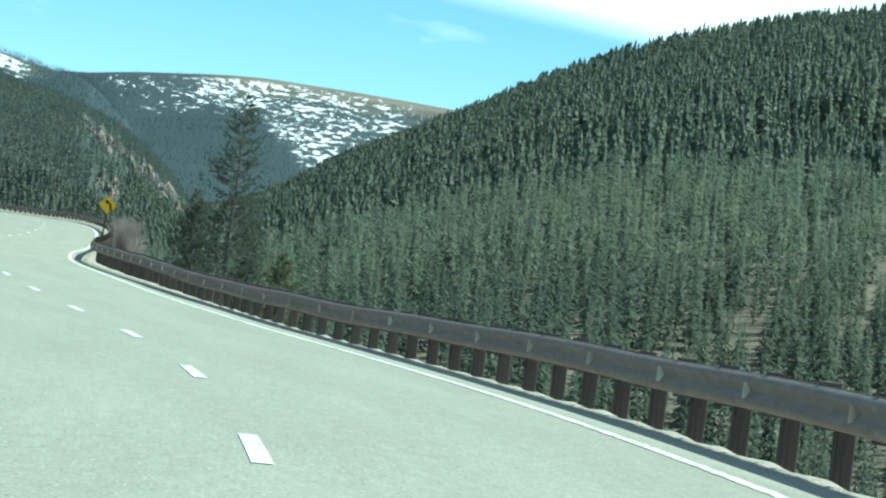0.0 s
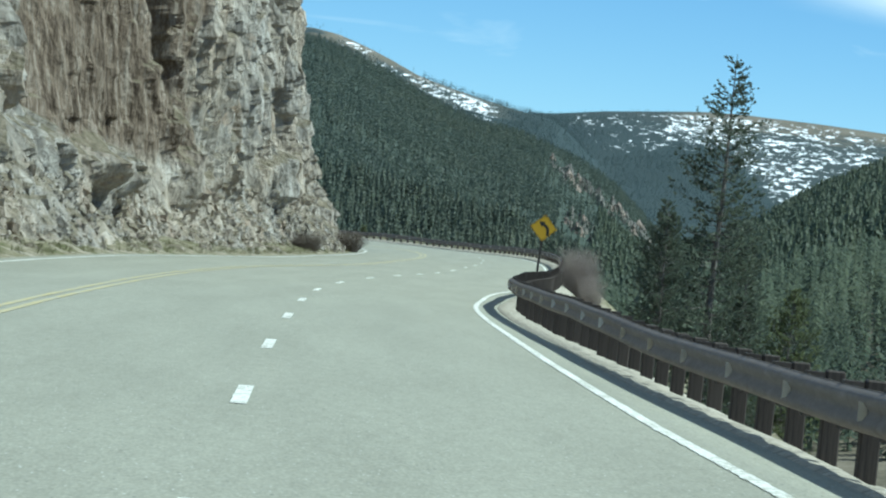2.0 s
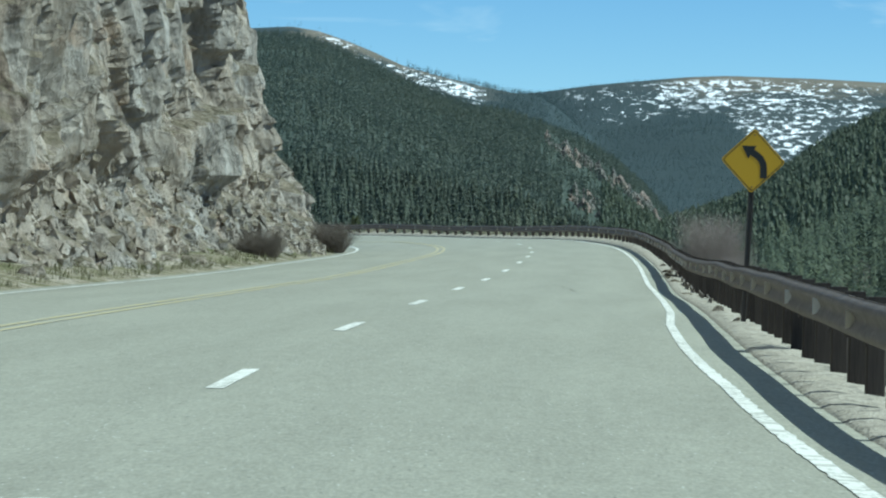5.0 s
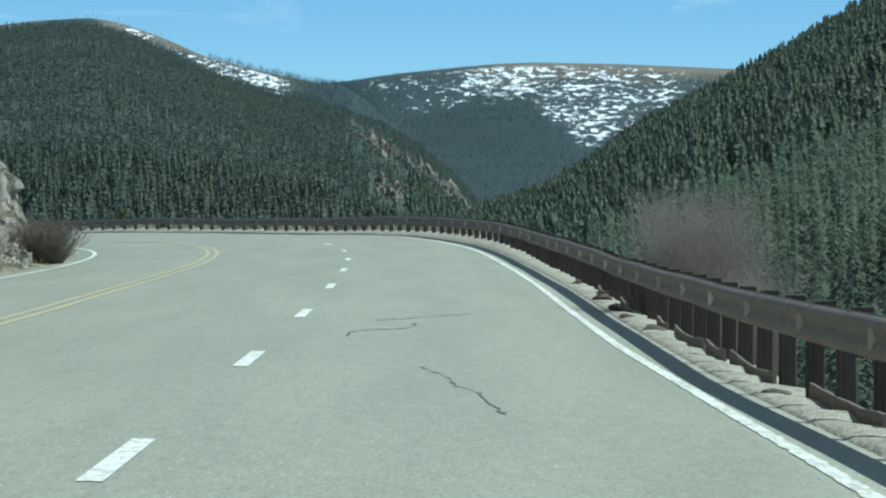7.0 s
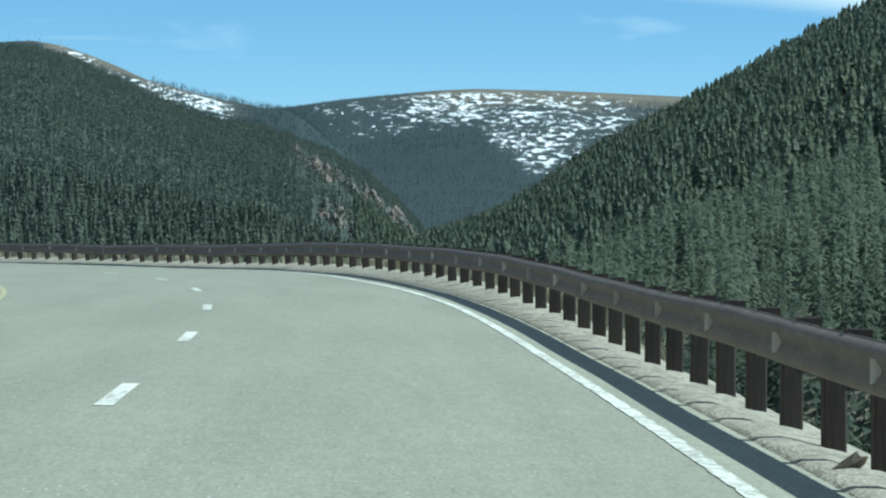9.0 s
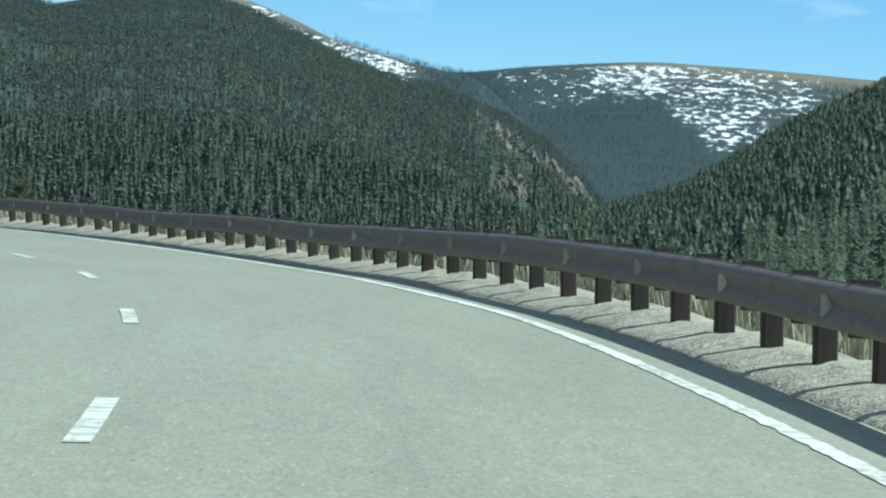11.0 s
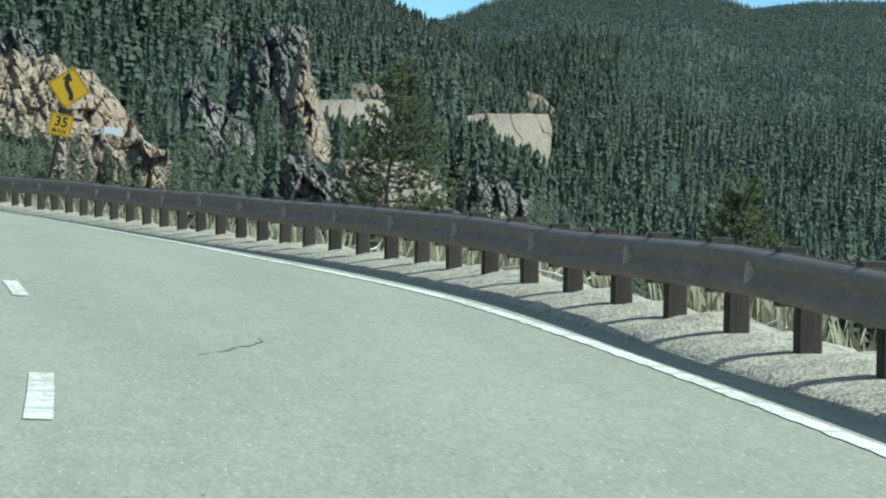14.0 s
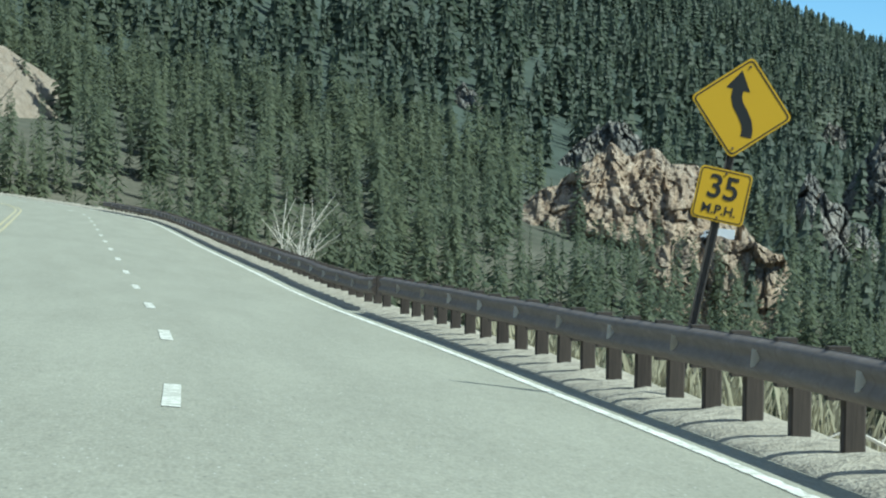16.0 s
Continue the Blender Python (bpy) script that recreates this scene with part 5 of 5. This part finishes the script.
stand(shrub("bare_shrub", BRUSH, 1.2, 1.8, 600, 4, thick=0.006), 193.0, -8.8, "low leafless brown shrub at the rock's foot", "shrub", up=0.1)


# ---- rock and bare earth on the slopes ----
PALE_ROCK = make_rock("pale orange granite", (0.36, 0.275, 0.195), (0.19, 0.14, 0.10), (0.52, 0.43, 0.33), greyed=0.25)
GREY_ROCK = make_rock("grey lichened rock", (0.23, 0.21, 0.18), (0.10, 0.092, 0.08), (0.38, 0.355, 0.31))
SCREE = make_rock("pinkish scree", (0.33, 0.265, 0.22), (0.22, 0.175, 0.145), (0.42, 0.355, 0.305), greyed=0.2, chips=0.3)
EARTH = make_rock("tan road-cut earth", (0.29, 0.24, 0.185), (0.22, 0.18, 0.135), (0.36, 0.305, 0.245), greyed=0.1, chips=0.15)


def crag(crest, depth, seed, mat, blocky=1.0, base=(0.0, 0.0)):
    """An outcrop: a broken face under a ragged crest (x, z in metres), its foot at the origin, facing -y."""
    k = np.array(crest)
    width, height = k[-1, 0] - k[0, 0], k[:, 1].max()
    nu, nv = 96, 60
    u, v = np.meshgrid(np.linspace(0, 1, nu), np.linspace(0, 1, nv), indexing="ij")
    x = k[0, 0] + u * width
    size = min(width, 1.5 * height)
    top = np.maximum(np.interp(x, k[:, 0], k[:, 1]) + blocky * 0.10 * size * blocks(x + 37 * seed, v * 0, 0.09 * size, 1.0, seed), 0.03 * height)
    low = base[0] + (base[1] - base[0]) * u
    z = low + v * np.maximum(top - low, 0.02 * height)
    uu = x + 17.0 * seed
    bend = 0.05 * size * smooth_noise(uu, z, 0.12 * size, seed + 8)
    out = blocky * size * (0.20 * facets(uu + 0.3 * z + bend, 0.7 * z, 0.26 * size, 0.40 * size, seed + 2, 1.7) + 0.12 * facets(uu - 0.25 * z, z - 0.4 * uu + bend, 0.12 * size, 0.2 * size, seed + 6, 1.7) + 0.055 * facets(uu + 0.4 * z, z + 0.3 * uu, 0.055 * size, 0.085 * size, seed + 3, 1.6) + 0.014 * facets(uu, z, 0.03 * size, 0.04 * size, seed + 4, 1.4))
    y = depth * v ** 1.2 + 0.5 * depth * (2 * u - 1) ** 2 - out * np.clip(v * 6, 0.2, 1)
    verts = np.stack([x, y, z - 0.03 * height * (1 - v)], -1).reshape(-1, 3)
    # the back falls away behind the crest
    back = np.stack([x[:, -1], y[:, -1] + depth + 0.5 * height, z[:, -1] * 0.3 - 0.2 * height], -1)
    i, j = np.meshgrid(np.arange(nu - 1), np.arange(nv - 1), indexing="ij")
    f = np.stack([i * nv + j, (i + 1) * nv + j, (i + 1) * nv + j + 1, i * nv + j + 1], -1).reshape(-1, 4).tolist()
    n0 = nu * nv
    f += [(q * nv + nv - 1, (q + 1) * nv + nv - 1, n0 + q + 1, n0 + q) for q in range(nu - 1)]
    return mesh_object("rock_outcrop", np.concatenate([verts, back]), f, mat)


# GREY_ROCK with lowered tones: the crags' shade is put into the colour
SHADED_ROCK = make_rock("dark lichened rock", (0.20, 0.182, 0.155), (0.10, 0.092, 0.08), (0.33, 0.305, 0.265))
KINDS = {"pale": (PALE_ROCK, "pale orange broken rock face among the trees", 0.8), "grey": (GREY_ROCK, "grey rock crag rising among conifers", 1.1), "dark": (SHADED_ROCK, "dark shaded rock crag among conifers", 1.1), "spire": (PALE_ROCK, "tall narrow rock spire among conifers", 0.9), "earth": (EARTH, "bare tan earth road cut on the wooded slope", 0.15), "knob": (EARTH, "brown earth knob above the road cut", 0.3), "tan": (EARTH, "bare stony tan bank on the lower slope", 0.5)}
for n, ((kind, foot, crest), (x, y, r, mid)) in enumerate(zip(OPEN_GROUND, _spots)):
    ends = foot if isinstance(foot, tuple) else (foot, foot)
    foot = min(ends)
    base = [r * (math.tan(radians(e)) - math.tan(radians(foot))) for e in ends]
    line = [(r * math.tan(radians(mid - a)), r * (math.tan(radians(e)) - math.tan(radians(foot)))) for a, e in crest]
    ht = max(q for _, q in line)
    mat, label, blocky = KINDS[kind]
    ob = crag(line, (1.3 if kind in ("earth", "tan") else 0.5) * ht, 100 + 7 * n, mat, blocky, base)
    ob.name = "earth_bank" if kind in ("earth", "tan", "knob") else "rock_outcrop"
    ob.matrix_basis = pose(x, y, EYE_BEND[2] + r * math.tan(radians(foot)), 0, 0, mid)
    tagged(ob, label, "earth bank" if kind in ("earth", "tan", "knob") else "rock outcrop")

# a broken rib of crags and scree down the flank of the mountain ahead
rg = random.Random(31)
for n in range(64):
    t = rg.random() if n > 8 else n / 8
    az, el = np.interp(t * 3, range(4), [q[0] for q in SCAR]), np.interp(t * 3, range(4), [q[1] for q in SCAR]) - rg.uniform(0.1, 0.3)
    if n > 38:
        az = rg.uniform(4.85, 6.15)
        el = float(np.interp(az, [q[0] for q in SCAR[::-1]], [q[1] for q in SCAR[::-1]])) - rg.uniform(0.68, 0.98)
    x, y, r = on_ground(az, el, EYE_AHEAD, 300)
    w, h = r * radians(rg.uniform(0.16, 0.42)), r * radians(rg.uniform(0.14, 0.3))
    sh = rg.uniform(-0.2, 0.2)
    ob = crag([(-w / 2, 0.1 * h), (-0.25 * w, 0.5 * h), (sh * w, h), (0.3 * w, 0.6 * h), (w / 2, 0.1 * h)], 0.6 * h, 300 + 5 * n, SCREE if n % 3 == 0 else GREY_ROCK, 1.0)
    ob.matrix_basis = pose(x, y, EYE_AHEAD[2] + r * math.tan(radians(el)) - 1.0, 0, 0, az)
    tagged(ob, "grey-brown crag on the mountain's flank", "rock outcrop")


# ---- things close behind the guardrail ----
def stand_at(tree, x, y, z, label, category="tree"):
    tree.matrix_basis = pose(x, y, z, 0, 0, 0)
    return tagged(tree, label, category)


stand_at(pine(6.3, 2.1, 21, bare=0.1, needles=SUNLIT_NEEDLES), -63.5, 349.3, -2.5, "sunlit green pine close behind the guardrail")
stand_at(pine(4.7, 1.4, 22, bare=0.1, needles=SUNLIT_NEEDLES), -53.0, 333.8, -2.6, "small yellow-green pine behind the guardrail")
stand_at(shrub("pale_shrub", PALE_WOOD, 4.8, 1.6, 22, 23, thick=0.03), -118.0, 420.0, -3.0, "bare pale-stemmed aspen clump below the road", "shrub")


def grass_tufts(name, mat, spots, seed, label, tall=(0.25, 0.6), blades=16):
    rg = random.Random(seed)
    verts, faces = [], []
    for x, y, z in spots:
        for _ in range(blades):
            th, h = rg.uniform(0, 6.28), rg.uniform(*tall)
            bx, by = x + rg.uniform(-0.12, 0.12), y + rg.uniform(-0.12, 0.12)
            w, o = 0.006, rg.uniform(0.05, 0.5) * h
            n = len(verts)
            c, s = math.cos(th), math.sin(th)
            verts += [(bx - s * w, by + c * w, z), (bx + s * w, by - c * w, z), (bx + c * o * 0.4 + s * w * 0.6, by + s * o * 0.4 - c * w * 0.6, z + h * 0.6), (bx + c * o, by + s * o, z + h)]
            faces += [(n, n + 1, n + 2), (n, n + 2, n + 3)]
    return tagged(mesh_object(name, verts, faces, mat), label, "grass", kind="stuff")


rs = random.Random(9)
spots = []
for _ in range(420):
    s, lat = rs.uniform(215, 372), 5.15 + abs(rs.gauss(0, 0.5))
    p = road_point(s, lat)
    spots.append((p.x, p.y, p.z - 0.05 - max(0, lat - 5.4) * 0.8))
grass_tufts("dry_grass", DRY, spots, 4, "dry straw-coloured grass behind the guardrail posts")
spots = []
for _ in range(520):
    s, lat = rs.uniform(100, 226), rs.uniform(-9.6, -8.0)
    p = road_point(s, lat)
    spots.append((p.x, p.y, p.z + 0.02 + 0.18 * max(0, -lat - 8)))
GREEN_GRASS = material("spring grass", (0.155, 0.15, 0.075), 0.95)
grass_tufts("verge_grass", GREEN_GRASS, spots, 5, "low green and dry grass on the verge", (0.06, 0.2), 14)

# stones and dead branches behind the rail
for i in range(40):
    s, lat = rs.uniform(262, 345), rs.uniform(5.2, 6.6)
    ob = new("stone", stones[i % 5].data)
    k = rs.choice((0.3, 0.4, 0.6, 0.9))
    ob.matrix_basis = Matrix.Translation(road_point(s, lat, -0.1 - 0.75 * max(0, lat - 5.5))) @ pose(0, 0, 0, rs.uniform(-20, 20), 0, rs.uniform(0, 360)) @ Matrix.Diagonal((k, k, k, 1))
    tagged(ob, "pale angular stone behind the guardrail", "stone", "stones behind the guardrail")
for i in range(26):
    s, lat = rs.choice((rs.uniform(288, 302), rs.uniform(306, 345))), rs.uniform(5.2, 6.4)
    bm = bmesh.new()
    ln, th = rs.uniform(0.5, 1.4), rs.uniform(0, 6.28)
    path = [Vector((math.cos(th) * ln * t, math.sin(th) * ln * t, 0.12 + rs.uniform(0.0, 0.35) * t + 0.06 * math.sin(5 * t))) for t in (0, 0.3, 0.6, 1.0)]
    tube(bm, path, 0.022, 0.006, 5)
    tube(bm, [path[1], path[1] + Vector((0.1, 0.1, 0.2)) * ln], 0.012, 0.004, 4)
    ob = part("dead_branch", bm, PALE_WOOD)
    ob.matrix_basis = Matrix.Translation(road_point(s, lat, -0.1 - 0.75 * max(0, lat - 5.5)))
    tagged(ob, "bleached dead branch lying behind the guardrail", "branch", "dead branches")


# buckled edging boards at the posts' feet
def edging_board(s0, s1, seed):
    rg = random.Random(seed)
    n = 17
    sagged, bow = rg.uniform(0.03, 0.07), rg.uniform(-0.04, 0.04)
    verts, faces = [], []
    for i in range(n):
        u = i / (n - 1)
        top = 0.15 - sagged * math.sin(math.pi * u) + 0.012 * noise.noise((u * 5, seed, 0))
        lat = 4.56 + outer_shift(s0) + bow * math.sin(math.pi * u) + 0.03 * u
        for l, z in ((lat, -0.2), (lat, top - 0.006), (lat + 0.006, top), (lat + 0.032, top), (lat + 0.038, top - 0.006), (lat + 0.038, -0.2)):
            verts.append(road_point(s0 + (s1 - s0) * u, l, z))
    for i in range(n - 1):
        for j in range(5):
            a = i * 6 + j
            faces.append((a, a + 1, a + 7, a + 6))
    faces += [tuple(range(6)), tuple(range(6 * n - 6, 6 * n))]
    return tagged(mesh_object("edging_board", verts, faces, BOARD), "sagging brown timber edging board at the posts' feet", "edging board", "edging boards")


def make_board():
    k = Shade("weathered brown board", rough=0.85)
    grain = k.noise(3.0, 6, 0.7, k.coords((1.0, 1.0, 14.0)))
    c = k.ramp(grain, (0.3, (0.115, 0.095, 0.075)), (0.7, (0.23, 0.195, 0.155)))
    return k.colour(c).bump(grain, 0.3, 0.006).m


BOARD = make_board()
for i, (a, b) in enumerate(((147.6, 151.7), (152.0, 156.6), (158.6, 163.1), (163.3, 165.8), (165.9, 170.4), (171.2, 173.4), (179.0, 181.2), (184.0, 187.0))):
    edging_board(a, b, i)
# lumps of broken concrete washed out of the shoulder
for i, (a, l, k) in enumerate(((156.9, 4.46, 0.36), (171.0, 4.42, 0.5), (175.2, 4.36, 0.4), (178.2, 4.44, 0.55), (182.6, 4.4, 0.42), (190.5, 4.38, 0.36), (132.0, 4.62, 0.3), (139.5, 4.6, 0.34))):
    ob = new("stone", stones[i % 5].data)
    ob.matrix_basis = Matrix.Translation(road_point(a, l, 0.03)) @ pose(0, 0, 0, 8 * i, 0, 47 * i) @ Matrix.Diagonal((k, k * 1.4, k * 0.5, 1))
    tagged(ob, "pale lump of broken concrete on the gravel shoulder", "stone", "lumps on the shoulder")


# ---- cracks in the asphalt ----
CRACK = material("dark asphalt crack", (0.12, 0.118, 0.1), 0.95)


def road_crack(points, width, seed):
    rg = random.Random(seed)
    pts = []
    for (s0, l0), (s1, l1) in zip(points, points[1:]):
        for k in range(6):
            t = k / 6
            pts.append((s0 + (s1 - s0) * t + rg.uniform(-0.09, 0.09), l0 + (l1 - l0) * t + rg.uniform(-0.03, 0.03)))
    verts, faces = [], []
    for i, (s, l) in enumerate(pts):
        w = 1.15 * width * rg.uniform(0.12, 1.0) * rg.choice((0.4, 1, 1))
        verts += [road_point(s - w * 2.0, l, 0.005), road_point(s + w * 2.0, l + w * 0.2, 0.005)]
    faces = [(2 * i, 2 * i + 1, 2 * i + 3, 2 * i + 2) for i in range(len(pts) - 1)]
    return tagged(mesh_object("road_crack", verts, faces, CRACK), "ragged dark crack across the asphalt", "crack", kind="structure")


road_crack([(169.5, 0.9), (170.4, 1.15), (171.4, 1.45), (172.7, 1.8), (173.6, 2.05), (175.1, 2.3), (176.3, 2.6)], 0.05, 1)
road_crack([(164.5, 0.7), (165.6, 0.7), (166.6, 0.9), (167.3, 1.2), (168.4, 1.42)], 0.045, 2)
road_crack([(158.7, 1.5), (157.4, 1.7), (155.7, 1.8), (154.5, 1.98), (153.0, 2.02), (151.7, 2.1)], 0.07, 3)
road_crack([(168.4, 1.42), (169.0, 1.38), (169.4, 1.41)], 0.05, 4)
road_crack([(296.0, 0.9), (297.0, 1.3), (298.2, 1.5)], 0.04, 5)

# ---- a white truck on the far road by the rock cut ----
WHITE_PAINT = material("white vehicle paint", (0.8, 0.8, 0.8), 0.4)
DARK_GLASS = material("dark glass", (0.02, 0.022, 0.025), 0.15)
TYRE = material("tyre rubber", (0.02, 0.02, 0.02), 0.9)


def box(size, at, bevel=0.06):
    bm = bmesh.new()
    bmesh.ops.create_cube(bm, size=1, matrix=Matrix.Translation(at) @ Matrix.Diagonal((*size, 1)))
    if bevel:
        bmesh.ops.bevel(bm, geom=bm.edges[:], offset=bevel, segments=2, affect="EDGES")
    return bm


def truck():
    t = new("truck")
    part("cargo_box", box((4.2, 2.1, 1.9), (0.9, 0, 1.75)), WHITE_PAINT, t)
    part("cab", box((1.5, 1.95, 1.5), (-2.1, 0, 1.35), 0.2), WHITE_PAINT, t)
    part("bonnet", box((0.9, 1.8, 0.8), (-3.1, 0, 1.0), 0.12), WHITE_PAINT, t)
    part("side_window", box((0.8, 2.0, 0.5), (-2.15, 0, 1.7), 0.05), DARK_GLASS, t)
    for x in (-2.9, 1.9):
        for y in (-0.95, 0.95):
            bm = bmesh.new()
            bmesh.ops.create_cone(bm, cap_ends=True, segments=16, radius1=0.42, radius2=0.42, depth=0.26, matrix=Matrix.Translation((x, y, 0.42)) @ pose(0, 0, 0, 90, 0, 0))
            part("wheel", bm, TYRE, t)
    return t


tk = truck()
x, y, r = on_ground(24.6, -0.2)
a, d = radians(24.98), 0.84 * r
tk.matrix_basis = pose(EYE_BEND[0] - d * math.sin(a), EYE_BEND[1] + d * math.cos(a), EYE_BEND[2] + d * math.tan(radians(0.0)), 0, 0, 26) @ Matrix.Diagonal((0.48, 0.48, 0.48, 1))
bench = crag([(-8, 1.0), (-5.5, 6.4), (-2, 8.0), (3, 8.0), (6, 6.8), (9, 2.0)], 2.6, 611, PALE_ROCK, 0.5)
bench.name = "earth_bank"
bench.matrix_basis = Matrix.Translation(tk.matrix_basis.translation) @ pose(0, 0, -7.6, 0, 0, 25) @ Matrix.Translation((0, -3.6, 0))
tagged(bench, "low pale stony bank below the white truck", "earth bank")
tagged(tk, "small white box truck below the rock cut", "truck")
